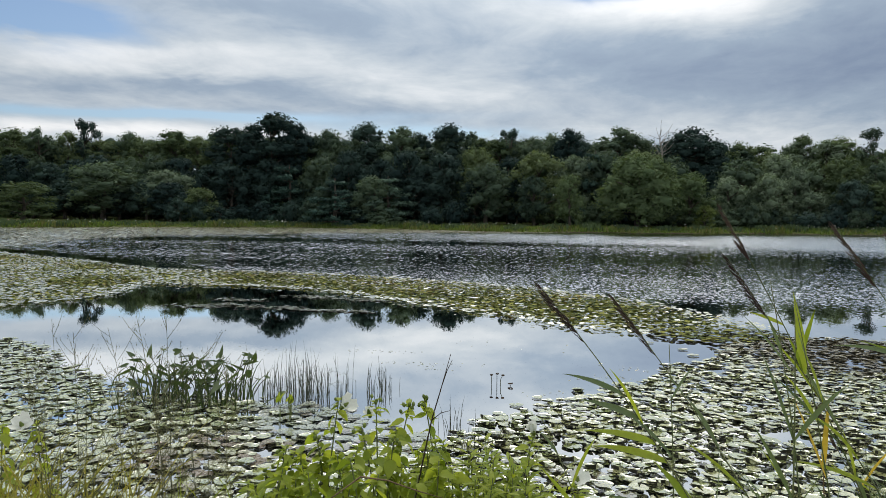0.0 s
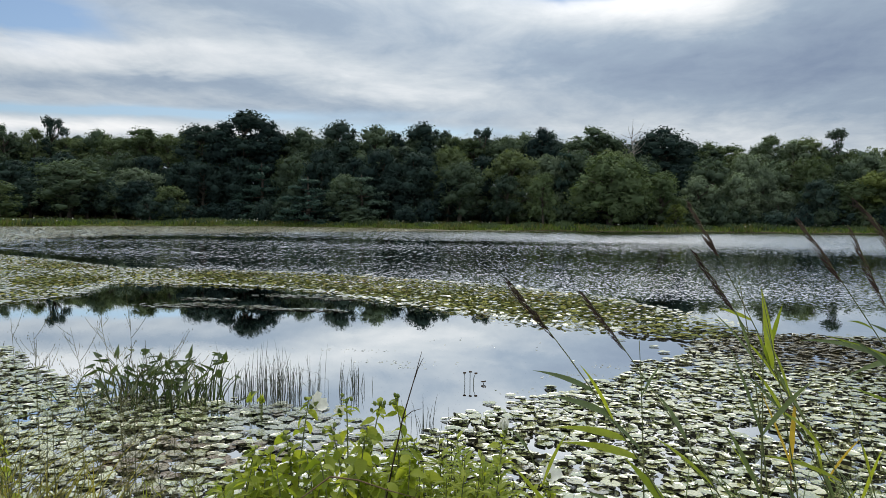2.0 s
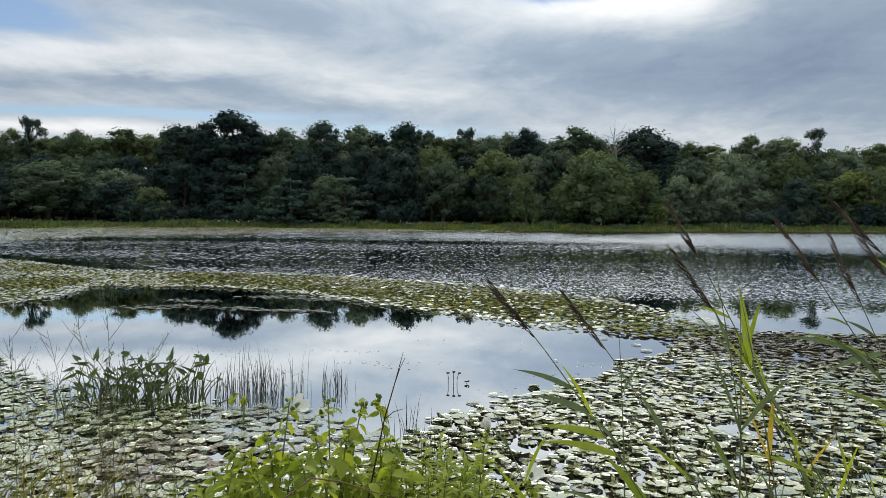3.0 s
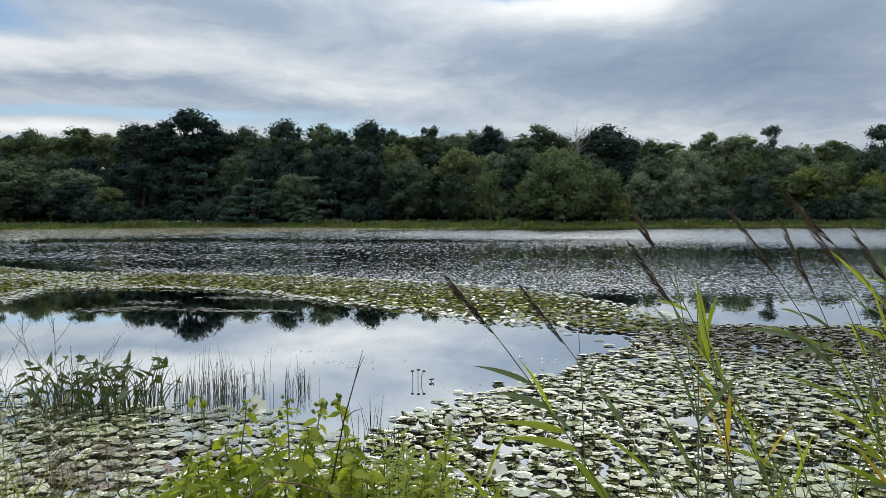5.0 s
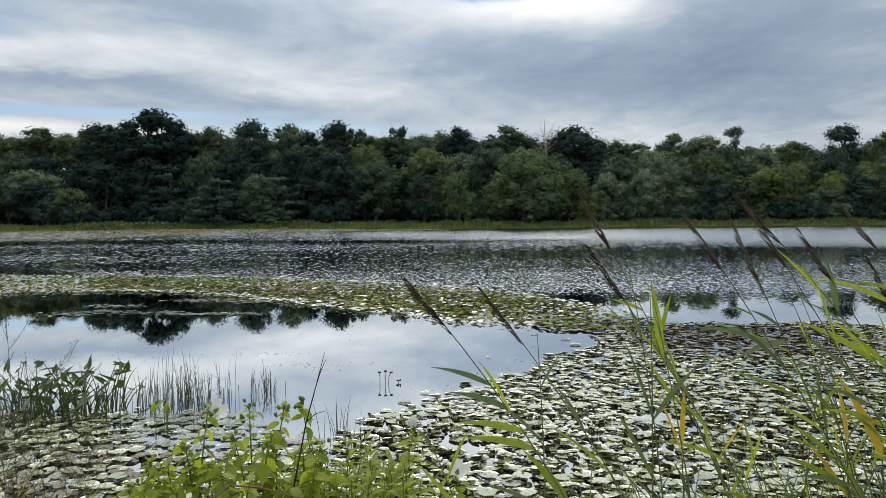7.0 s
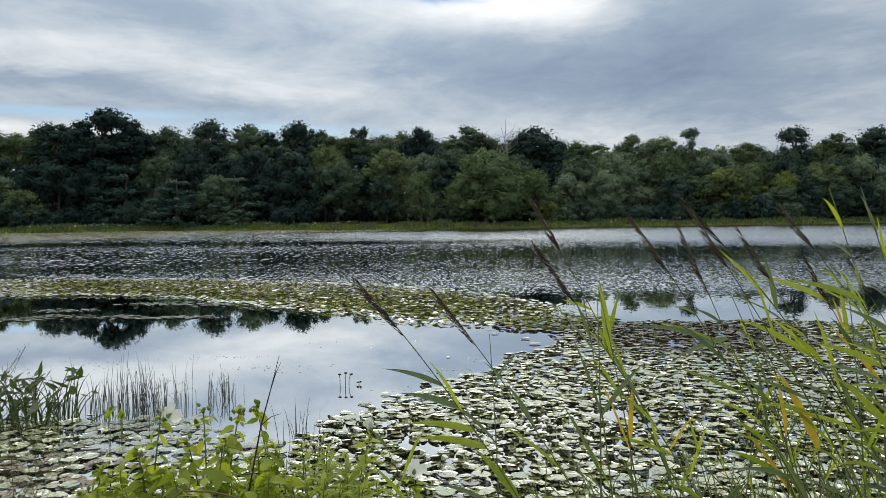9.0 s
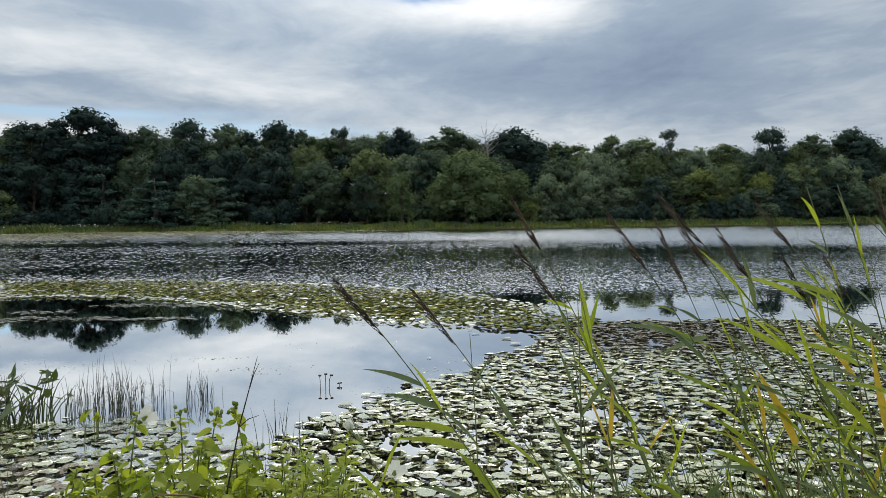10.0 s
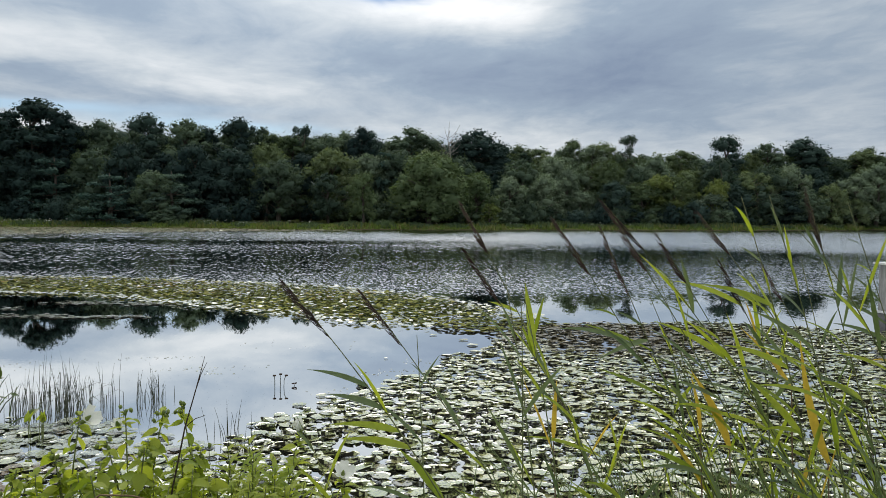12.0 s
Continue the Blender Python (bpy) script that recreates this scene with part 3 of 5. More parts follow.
def stand(kind, x, y, top, wide, r):
    """One tree: its place, the height of its top over the water and the width of its crown."""
    z = float(land(np.array(x), np.array(y)))
    tall = top - z
    low = kind not in KINDS or (tall < 12.8 and kind in LOW)
    base = r.choice((LOW if low else KINDS)[kind])
    full = 4.5 if kind == "shrub" else (9.0 if low else 16.0)
    m = Matrix.LocRotScale((x, y, z), Euler((0, 0, r.uniform(0, 6.28))), (wide / 7.0, wide / 7.0, tall / full))
    if base.name not in USED:
        USED.add(base.name)
        base.matrix_basis = m
        return base
    ob = copy_thing(base, Matrix())
    ob.matrix_basis = m
    return ob


SKYLINE_A = [(-102, 122, 17.8, 8.8, "oak"), (-98, 126, 16.9, 6.8, "oak"), (-91, 128, 20.2, 6.4, "open"), (-80, 126, 17.4, 5.4, "oak"),
             (-70, 124, 17.5, 8.2, "light"), (-57, 120, 17.5, 8.4, "dark"), (-49, 120, 19.8, 10.2, "dark"), (-53.5, 121, 17.9, 6.4, "dark"), (-44.8, 121, 17.8, 6.6, "dark"), (-41, 124, 17.2, 8.0, "oak"),
             (-32, 120, 17.8, 7.0, "dark"), (-26, 120, 17.1, 7.2, "oak"), (-18, 122, 17.7, 7.2, "dark"), (-13, 124, 15.6, 5.6, "light"),
             (-8, 126, 17.3, 5.2, "open"), (-4, 122, 15.4, 6.0, "oak"), (2, 120, 16.4, 5.4, "dark")]
SKYLINE_B = [(10, 120, 16.6, 9.4, "oak"), (15, 124, 14.9, 5.6, "oak"), (21, 118, 16.1, 8.2, "dark"), (17.6, 119, 14.4, 5.6, "dark"), (24.6, 119, 14.3, 6.0, "dark"), (29, 126, 13.8, 7.6, "oak"),
             (35, 130, 14.5, 7.8, "light"), (38, 128, 13.9, 6.0, "oak"), (39.5, 125, 15.7, 5.4, "light"), (45, 125, 15.2, 6.8, "oak"),
             (50.5, 125, 16.7, 5.6, "open"), (62, 128, 14.1, 7.0, "oak"), (67, 122, 16.6, 6.2, "dark"), (75, 122, 15.5, 7.2, "oak"),
             (82, 122, 16.4, 8.6, "dark"), (91, 126, 13.5, 7.8, "oak"), (97, 124, 15.3, 8.6, "oak")]
FRONT = [(-76, 93, 6.3, 9.0, "light"), (-72, 106, 10.2, 12.0, "oak"), (-54, 103, 5.9, 5.6, "light"), (-62, 108, 9.0, 8.9, "grey"),
         (-33, 105, 8.0, 9.0, "pine"), (-25, 106, 8.4, 8.0, "pine"), (-10, 106, 9.9, 8.0, "oak"), (-3, 104, 8.0, 5.2, "oak"),
         (2, 100, 7.9, 4.4, "small"), (11.2, 101, 11.0, 10.4, "round"), (18.4, 103, 8.3, 6.8, "small"), (19.6, 99, 3.8, 3.0, "yellow"),
         (6, 112, 12.9, 6.0, "pine"), (49, 108, 8.8, 8.2, "yellow"), (57, 107, 8.2, 4.8, "yellow"), (74, 108, 6.6, 6.0, "oak"),
         (78.5, 109, 7.6, 5.0, "light"), (83, 109, 5.2, 4.7, "light"), (34, 110, 9.5, 5.0, "grey")]


def plant_wood():
    r = random.Random(5)
    for x, y, top, wide, kind in SKYLINE_A + SKYLINE_B:
        stand(kind, x, y, top, wide * 1.2, r)
    for x, y, top, wide, kind in FRONT:
        stand(kind, x, y, top, wide, r)
    # the wood between: a middle row and an understorey along the shore
    x = -124.0
    while x < 132:
        kind = r.choice(("oak", "oak", "dark", "light", "dark", "pine", "grey"))
        if -56 < x < -14:
            kind = r.choice(("pine", "dark", "dark", "oak", "dark"))
        elif x < -56:
            kind = r.choice(("light", "oak", "dark", "oak", "dark"))
        elif x > 14:
            # the greyer leaf colour here carries the haze over this side
            kind = r.choice(("oak", "grey", "pine", "grey", "oak", "light", "dark"))
        stand(kind, x, 112 + r.uniform(-2, 4), r.uniform(10.2, 12.6) - 0.012 * max(0, x), r.uniform(6.5, 9.0), r)
        x += r.uniform(4.4, 5.6)
    x = -126.0
    while x < 134:
        canopy = float(np.interp(x, (-110, -60, 5, 30, 130), (16.6, 15.6, 14.8, 13.1, 13.1)))
        stand(r.choice(("light", "light", "oak", "grey") if x > 20 else (("light", "light", "oak") if x < -56 else ("oak", "oak", "light", "dark"))), x, 124 + r.uniform(-2, 4), canopy + r.uniform(-0.4, 1.9), r.uniform(6.0, 8.0), r)
        x += r.uniform(3.8, 5.0)
    x = -120.0
    while x < 130:
        y = float(shore(x))
        if not (6 < x < 17) and not (-60 < x < 6 and r.random() < 0.65):
            # dark leaf colour west of x 14 stands in for deep shade
            stand(r.choice(("oak", "oak", "grey", "dark", "light", "pine") if x > 14 else ("oak", "dark", "dark", "dark")), x, max(106.0, y + 8) + r.uniform(-1.5, 2), r.uniform(5.2, 8.6), r.uniform(5.0, 7.5), r)
        x += r.uniform(4.0, 6.0)
    x = -116.0
    while x < 126:
        if x > 10 or r.random() < 0.22:
            stand("shrub", x, max(float(shore(x)) + 6.0, 102.0) + r.uniform(-1, 2), r.uniform(2.2, 4.6), r.uniform(3.6, 5.6), r)
        x += r.uniform(2.2, 4.2)
    # shrubs in the shade under the crowns
    x = -104.0
    while x < 84:
        stand("shrub", x, max(float(shore(x)) + 10.0, 108.5) + r.uniform(-1, 1.5), r.uniform(3.0, 4.4), r.uniform(4.6, 6.4), r)
        x += r.uniform(3.4, 4.8)


plant_wood()


def place_spares():
    """Every tree built stands somewhere in the wood."""
    r = random.Random(6)
    x = -118.0
    for shelf in (KINDS, LOW):
        for kind, bases in shelf.items():
            for base in bases:
                if base.name not in USED:
                    full = 4.5 if kind == "shrub" else (9.0 if shelf is LOW else 16.0)
                    y = 118.0
                    base.matrix_basis = Matrix.LocRotScale((x, y, float(land(np.array(x), np.array(y)))), Euler((0, 0, r.uniform(0, 6.28))), (1, 1, 12.0 / full if full > 8 else 1))
                    USED.add(base.name)
                    x += 5.0


place_spares()


def far_wood():
    """The depth of the wood behind the rows."""
    rng = np.random.default_rng(8)
    k = 2300
    x = rng.uniform(-150, 165, k)
    top = np.interp(x, (-110, -60, 5, 30, 130), (15.2, 15.1, 14.3, 11.9, 11.9))
    z = np.where(rng.random(k) < 0.45, top - 2.6 * rng.random(k), np.where(rng.random(k) < 0.6, rng.uniform(0.2, 3.2, k), rng.uniform(0, 11, k)))
    centres = np.stack([x, rng.uniform(128, 140, k), z], 1)
    radii = rng.uniform(1.4, 2.8, k)
    v, face = crown_quads(centres, radii, 70000, 0.26, rng, 0.9, 0.7, -0.9)
    mass, faces, mass_face = leaf_mass(centres, radii, rng, 0.9, 0.85)
    tagged(new("far_wood", leafy("far_wood", [(v, tips(v), face), (mass, faces, mass_face)], OAK)), "dense green wood stretching back from the far shore", "wood", kind="stuff")


far_wood()


def dead_tree(x, y, top):
    t = thing("tree", "bare grey dead tree top among the dark crowns", "tree", "trees of the far wood", (x, y, float(land(np.array(x), np.array(y)))))
    r = random.Random(77)
    b = Bits()
    b.tube([(0, 0, 0), (0.2, 0, 6), (0.35, 0, top - 4.6), (-0.2, 0.1, top - 2.6)], [0.25, 0.18, 0.08, 0.03], 6)
    for k in range(26):
        z = r.uniform(top - 5.5, top - 2)
        w = r.uniform(0, 6.28)
        far = r.uniform(0.8, 2.2)
        tip = (math.cos(w) * far, math.sin(w) * far, z + r.uniform(0.8, 2.2))
        limb = Bits()
        limb.tube(bend((0, 0, z), (tip[0] * 0.6, tip[1] * 0.6, z + 0.4), tip, 3), [0.05, 0.04, 0.03, 0.018], 3)
        child("branch", limb.mesh("branch", PALE_BARK), t)
    child("trunk", b.mesh("trunk", PALE_BARK), t)


dead_tree(15.9, 115.5, 16.2)


# ---------------------------------------------------------------- grass along the far shore
def shore_grass(name, mat, count, lo, hi, tall, wide, seed, label, clump=0.0):
    rng = np.random.default_rng(seed)
    x = rng.uniform(-115, 125, count)
    if clump:
        x = np.round(x / clump) * clump + rng.normal(size=count) * clump * 0.16 + 1.5 * np.sin(np.round(x / clump) * 12.9)
    y = shore(x) + rng.uniform(lo, hi, count)
    z = np.maximum(land(x, y), -0.05)
    h = tall * (0.45 + 0.8 * rng.random(count)) * (0.8 + 0.35 * np.sin(x * 0.37) * np.sin(x * 0.11 + 1))
    w = wide * (0.6 + 0.8 * rng.random(count))
    ang = rng.uniform(0, 3.14, count)
    ax, ay = np.cos(ang) * w, np.sin(ang) * w
    lx, ly = rng.normal(size=count) * h * 0.25, rng.normal(size=count) * h * 0.25
    v = np.stack([np.stack([x - ax, y - ay, z - 0.05], 1), np.stack([x + ax, y + ay, z - 0.05], 1),
                  np.stack([x + ax * 0.7 + lx * 0.5, y + ay * 0.7 + ly * 0.5, z + h * 0.6], 1), np.stack([x + lx, y + ly, z + h], 1)], 1).reshape(-1, 3)
    tagged(new(name, mesh_of(name, v, quads(v), mat)), label, "grass", kind="stuff")


shore_grass("shore_grass", SHORE, 30000, 0.2, 9.0, 0.42, 0.12, 31, "green marsh grass along the far shore")
shore_grass("shore_reeds", SHORE_DRY, 6000, 0.2, 5.0, 0.66, 0.09, 32, "tan and olive reeds in clumps on the far shore", 9.0)
shore_grass("shore_weeds", LIGHT, 14000, 1.0, 8.0, 0.72, 0.20, 33, "green weeds in clumps on the far shore", 4.3)


def shore_blossom():
    rng = np.random.default_rng(34)
    x = np.concatenate([rng.normal(-42, 3.5, 60), rng.normal(-64, 3, 30), rng.normal(-16, 5, 40), rng.normal(33, 5, 40), rng.uniform(-80, 100, 60)])
    y = shore(x) + rng.uniform(1, 5, len(x))
    c = np.stack([x, y, land(x, y) + rng.uniform(0.35, 0.7, len(x))], 1)
    v = crown_quads(c, np.full(len(x), 0.12), 500, 0.07, rng)[0]
    tagged(new("shore_blossom", mesh_of("shore_blossom", v, tips(v), PETAL)), "white blossom dotted through the shore grass", "blossom", kind="stuff")


shore_blossom()


# ---------------------------------------------------------------- lily pads
def pad_shape(rng, segs, rings, curl):
    """One floating leaf of radius 1 with its notch: flat, its rim turned up on the near (-y) side, shaped so that dark
    crescents show from the bank. Corners, faces, and how many faces lie on top.
    """
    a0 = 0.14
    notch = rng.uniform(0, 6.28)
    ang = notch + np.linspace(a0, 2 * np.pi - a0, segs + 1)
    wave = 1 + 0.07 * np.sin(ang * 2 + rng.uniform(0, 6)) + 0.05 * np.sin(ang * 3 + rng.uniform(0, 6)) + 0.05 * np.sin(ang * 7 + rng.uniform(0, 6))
    near_side = -math.pi / 2 + rng.normal() * 0.55
    lift = curl * (0.10 + 1.15 * np.maximum(0, np.cos(ang - near_side)) ** 1.3 + 0.25 * np.maximum(0, np.sin(ang * 3 + rng.uniform(0, 6))) + 0.12 * np.sin(ang * 8 + rng.uniform(0, 6)))
    verts, faces = [(0.0, 0.0, 0.0)], []
    steps = {1: (1.0,), 2: (0.80, 1.0), 3: (0.55, 0.84, 1.0)}[rings]
    n = segs + 1
    for f in steps:
        for a, w, up in zip(ang, wave, lift):
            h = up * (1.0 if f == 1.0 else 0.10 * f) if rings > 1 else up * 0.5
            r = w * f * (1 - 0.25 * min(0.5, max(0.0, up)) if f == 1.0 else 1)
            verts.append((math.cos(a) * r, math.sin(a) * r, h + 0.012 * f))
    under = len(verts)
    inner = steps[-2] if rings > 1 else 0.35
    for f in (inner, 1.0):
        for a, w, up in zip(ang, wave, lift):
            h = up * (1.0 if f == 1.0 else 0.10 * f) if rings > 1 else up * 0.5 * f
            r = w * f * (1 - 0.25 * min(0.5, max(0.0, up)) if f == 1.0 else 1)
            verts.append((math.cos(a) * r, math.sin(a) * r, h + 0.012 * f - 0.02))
    for i in range(segs):
        faces.append((0, 1 + i, 2 + i))
        for k in range(1, rings):
            p = 1 + (k - 1) * n + i
            faces.append((p, p + n, p + n + 1, p + 1))
    tops = len(faces)
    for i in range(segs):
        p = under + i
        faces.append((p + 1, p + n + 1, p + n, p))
    return np.array(verts), faces, tops


def scatter(poly, spacing, rng, jitter=0.42):
    px, py = np.array(poly, float).T
    gx, gy = np.meshgrid(np.arange(px.min(), px.max(), spacing), np.arange(py.min(), py.max(), spacing * 0.88))
    gx[::2] += spacing / 2
    x = gx.ravel() + rng.normal(size=gx.size) * jitter * spacing
    y = gy.ravel() + rng.normal(size=gx.size) * jitter * spacing
    keep = inside(poly, x + rng.normal(size=len(x)) * spacing * 0.8, y + rng.normal(size=len(x)) * spacing * 0.8)
    return x[keep], y[keep]


def pad_bed(name, x, y, size, mat, seed, label, segs=8, rings=1, curl=0.18, tilt=0.06, parent=None, rise=0.012, under=True, lean=0.0):
    """Many pads in one mesh; lean: how far they are tipped towards the near bank so that they mirror bright sky."""
    rng = np.random.default_rng(seed)
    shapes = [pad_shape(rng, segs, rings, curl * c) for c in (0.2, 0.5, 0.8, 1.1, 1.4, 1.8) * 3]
    verts, faces, sides, base = [], [], [], 0
    for i in range(len(x)):
        v, f, tops = shapes[int(rng.integers(0, len(shapes)))]
        if not under:
            v, f = v[:segs * rings + rings + 1], f[:tops]
        sides += [0] * tops + [1] * (len(f) - tops)
        r = size * rng.uniform(0.55, 1.32)
        a = rng.normal() * 0.3
        c, s = math.cos(a), math.sin(a)
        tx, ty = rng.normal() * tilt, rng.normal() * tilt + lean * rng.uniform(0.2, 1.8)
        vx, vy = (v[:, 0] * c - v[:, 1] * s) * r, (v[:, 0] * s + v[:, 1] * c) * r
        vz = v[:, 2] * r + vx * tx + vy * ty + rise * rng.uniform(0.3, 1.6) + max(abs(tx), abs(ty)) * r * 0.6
        verts.append(np.stack([x[i] + vx, y[i] + vy, vz], 1))
        faces += [tuple(k + base for k in g) for g in f]
        base += len(v)
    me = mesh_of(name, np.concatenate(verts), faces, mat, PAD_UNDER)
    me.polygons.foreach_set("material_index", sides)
    if parent is None:
        return tagged(new(name, me), label, "lily pads", kind="stuff")
    ob = child(name, me, parent, label)
    return tagged(ob, kind="stuff")


BAND = [(-38, 34), (-26, 30.6), (-18.2, 26.2), (-13, 22.7), (-9.6, 22.6), (-6.4, 22.2), (-3.2, 21), (0, 19.2), (2, 17.3), (3, 15.7), (4, 13.7), (4.3, 12.4),
        (2.9, 11.4), (1.5, 12.3), (0.6, 12.5), (-0.4, 13.5), (-1.4, 14.3), (-3, 15.6), (-5.5, 17.5), (-7.8, 18.1), (-10.5, 17.7), (-9.6, 15.2), (-10.1, 13.9),
        (-10.6, 12.9), (-18, 14), (-34, 24)]
FAR_LEFT = [(-50, 38), (-28.8, 34), (-31, 39.6), (-33.5, 46), (-34.7, 56.5), (-31, 64.6), (-22.7, 74), (-9, 84), (2, 89), (-9, 92), (-22, 100), (-40, 103), (-59, 92), (-67, 80), (-90, 64)]
NEAR_RIGHT = [(2.9, 11.4), (4.2, 12.5), (5, 12.45), (7, 12.45), (9.4, 11.0), (10.8, 10.6), (5.8, 3.9), (-0.4, 3.9), (-0.36, 5.9), (-0.2, 6.75), (0.04, 7.03), (0.59, 7.75),
              (0.96, 8.2), (1.82, 9.1), (1.9, 9.6), (2.7, 10.45)]
NEAR_LEFT = [(-9.5, 10.5), (-7.8, 9.7), (-7.2, 9.5), (-5.4, 8.1), (-4.2, 7.2), (-2.5, 6.98), (-1.93, 6.95), (-1.28, 6.7), (-0.77, 6.3), (-0.36, 5.96), (-0.4, 3.9), (-4.2, 3.8)]
PATCHES = [(-6.9, 13.95, 0.5, 0.15), (-6.3, 14.35, 0.55, 0.18), (-5.2, 14.1, 0.6, 0.16), (-4.2, 13.9, 0.6, 0.14), (-3.5, 13.85, 0.4, 0.12), (-4.9, 16.1, 0.7, 0.25),
           (-3.7, 15.8, 0.5, 0.2), (-6.5, 15.2, 0.5, 0.2)]


def lay_pads():
    rng = np.random.default_rng(3)
    bed = thing("lily_pad_bed", "floating green lily pads crowded together on the near water", "lily pads")
    # the nearest pads, one by one
    shapes = []
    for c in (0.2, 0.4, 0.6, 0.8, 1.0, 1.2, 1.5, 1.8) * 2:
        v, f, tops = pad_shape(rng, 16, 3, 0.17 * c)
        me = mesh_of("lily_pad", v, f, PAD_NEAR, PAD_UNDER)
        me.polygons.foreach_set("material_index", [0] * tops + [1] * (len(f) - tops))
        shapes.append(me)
    fx, fy = [], []
    singles = 0
    for poly, close in ((NEAR_RIGHT, (0.9, 3.4)), (NEAR_LEFT, (-2.0, -0.5))):
        x, y = scatter(poly, 0.098, rng, 0.36)
        if poly is NEAR_LEFT:
            # thinner towards the pool, and gaps of open water
            gap = np.sin(x * 1.3 + 1) * np.sin(y * 1.9 + 0.4 * x)
            keep = (gap < 0.98) & (rng.random(len(x)) > 0.12)
        else:
            gap = np.sin(x * 1.7 + 0.5) * np.sin(y * 2.3 + 0.7 * x)
            keep = (gap < 0.93) & (rng.random(len(x)) > 0.08)
        x, y = x[keep], y[keep]
        for px, py in zip(x, y):
            if close[0] < px < close[1] and 4.75 < py < 5.25 and singles < 300:
                singles += 1
                r = 0.066 * rng.uniform(0.6, 1.3)
                m = Matrix.LocRotScale((px, py, 0.012 + rng.uniform(0, 0.022)), Euler((rng.normal() * 0.02, rng.normal() * 0.02, rng.normal() * 0.3)), (r, r, r))
                child("lily_pad", shapes[int(rng.integers(0, len(shapes)))], bed, m=m)
            else:
                fx.append(px)
                fy.append(py)
    fx, fy = np.array(fx), np.array(fy)
    west = (fx < -0.55) & (fx > -2.35 + rng.normal(size=len(fx)) * 0.15) & (fy > 5.75 + rng.normal(size=len(fx)) * 0.15)
    wx, wy = fx[west], fy[west]
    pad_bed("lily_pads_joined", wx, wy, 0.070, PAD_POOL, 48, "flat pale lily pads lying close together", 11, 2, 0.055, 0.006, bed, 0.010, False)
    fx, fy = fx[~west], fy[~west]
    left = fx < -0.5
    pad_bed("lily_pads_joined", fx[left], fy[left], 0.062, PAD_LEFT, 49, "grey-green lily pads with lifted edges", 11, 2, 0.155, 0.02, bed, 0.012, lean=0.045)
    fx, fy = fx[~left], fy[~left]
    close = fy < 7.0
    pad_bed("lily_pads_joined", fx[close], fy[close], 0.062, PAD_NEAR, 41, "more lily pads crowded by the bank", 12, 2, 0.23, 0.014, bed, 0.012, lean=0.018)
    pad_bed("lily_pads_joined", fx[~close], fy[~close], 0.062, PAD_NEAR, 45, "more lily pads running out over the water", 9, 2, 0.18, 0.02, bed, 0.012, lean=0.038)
    band = thing("lily_pad_band", "long curving band of small yellow-green lily pads", "lily pads")
    x, y = scatter(BAND, 0.098, rng)
    single = np.zeros(len(x), bool)
    single[np.nonzero((x > 2.0) & (y < 14.0))[0][:300]] = True
    kinds = []
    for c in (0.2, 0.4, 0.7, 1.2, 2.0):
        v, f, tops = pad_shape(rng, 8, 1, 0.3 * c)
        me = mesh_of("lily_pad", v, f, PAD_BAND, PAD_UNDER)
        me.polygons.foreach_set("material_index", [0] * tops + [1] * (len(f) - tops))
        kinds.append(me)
    for px, py in zip(x[single], y[single]):
        r = 0.055 * rng.uniform(0.65, 1.3)
        m = Matrix.LocRotScale((px, py, 0.02 + rng.uniform(0, 0.03)), Euler((rng.normal() * 0.06, rng.normal() * 0.06, rng.normal() * 0.3)), (r, r, r))
        child("lily_pad", kinds[int(rng.integers(0, len(kinds)))], band, m=m)
    # paler waxy pads, sky glint put into colour and lean: along the edges, in the west, and here and there inside
    reach = 0.12 + 0.45 * rng.random(len(x)) ** 2
    pale = rng.random(len(x)) < 0.11 + 0.05 * (x > -5) + 0.42 * np.clip((-6.5 - x) / 5, 0, 1) * (np.sin(x * 0.9) * np.sin(y * 0.8 + x * 0.3) > -0.35)
    for w in np.arange(8) * 0.7854:
        pale |= ~inside(BAND, x + np.cos(w) * reach, y + np.sin(w) * reach)
    pale &= ~single
    rest = ~single & ~pale
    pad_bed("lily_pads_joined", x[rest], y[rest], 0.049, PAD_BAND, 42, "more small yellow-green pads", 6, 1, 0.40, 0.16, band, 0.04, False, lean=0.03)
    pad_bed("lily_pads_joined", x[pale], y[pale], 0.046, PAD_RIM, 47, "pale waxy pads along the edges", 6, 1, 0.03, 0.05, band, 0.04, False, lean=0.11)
    x, y = scatter(FAR_LEFT, 0.36, rng)
    waxy = rng.random(len(x)) < 0.22
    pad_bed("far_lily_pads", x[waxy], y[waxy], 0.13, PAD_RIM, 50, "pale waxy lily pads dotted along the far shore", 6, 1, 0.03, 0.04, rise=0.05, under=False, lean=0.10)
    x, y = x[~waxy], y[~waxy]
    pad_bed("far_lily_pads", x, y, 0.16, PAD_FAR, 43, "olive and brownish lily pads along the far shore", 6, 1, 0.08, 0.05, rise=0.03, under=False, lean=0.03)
    # loose pads in the pool
    lx, ly = [], []
    for cx, cy, sx, sy in PATCHES:
        k = int(130 * sx)
        lx += list(rng.normal(cx, sx * 0.6, k))
        ly += list(rng.normal(cy, sy * 0.7, k))
    pad_bed("loose_lily_pads", np.array(lx), np.array(ly), 0.05, PAD_POOL, 44, "loose lily pads scattered over still water", 9, 1, 0.04, 0.015)
    for px, py, r in ((1.06, 9.6, 0.03), (0.72, 8.05, 0.045), (2.3, 10.9, 0.07), (1.9, 11.4, 0.06), (0.1, 7.35, 0.07), (0.3, 7.7, 0.06)):
        ob = new("lily_pad", shapes[1])
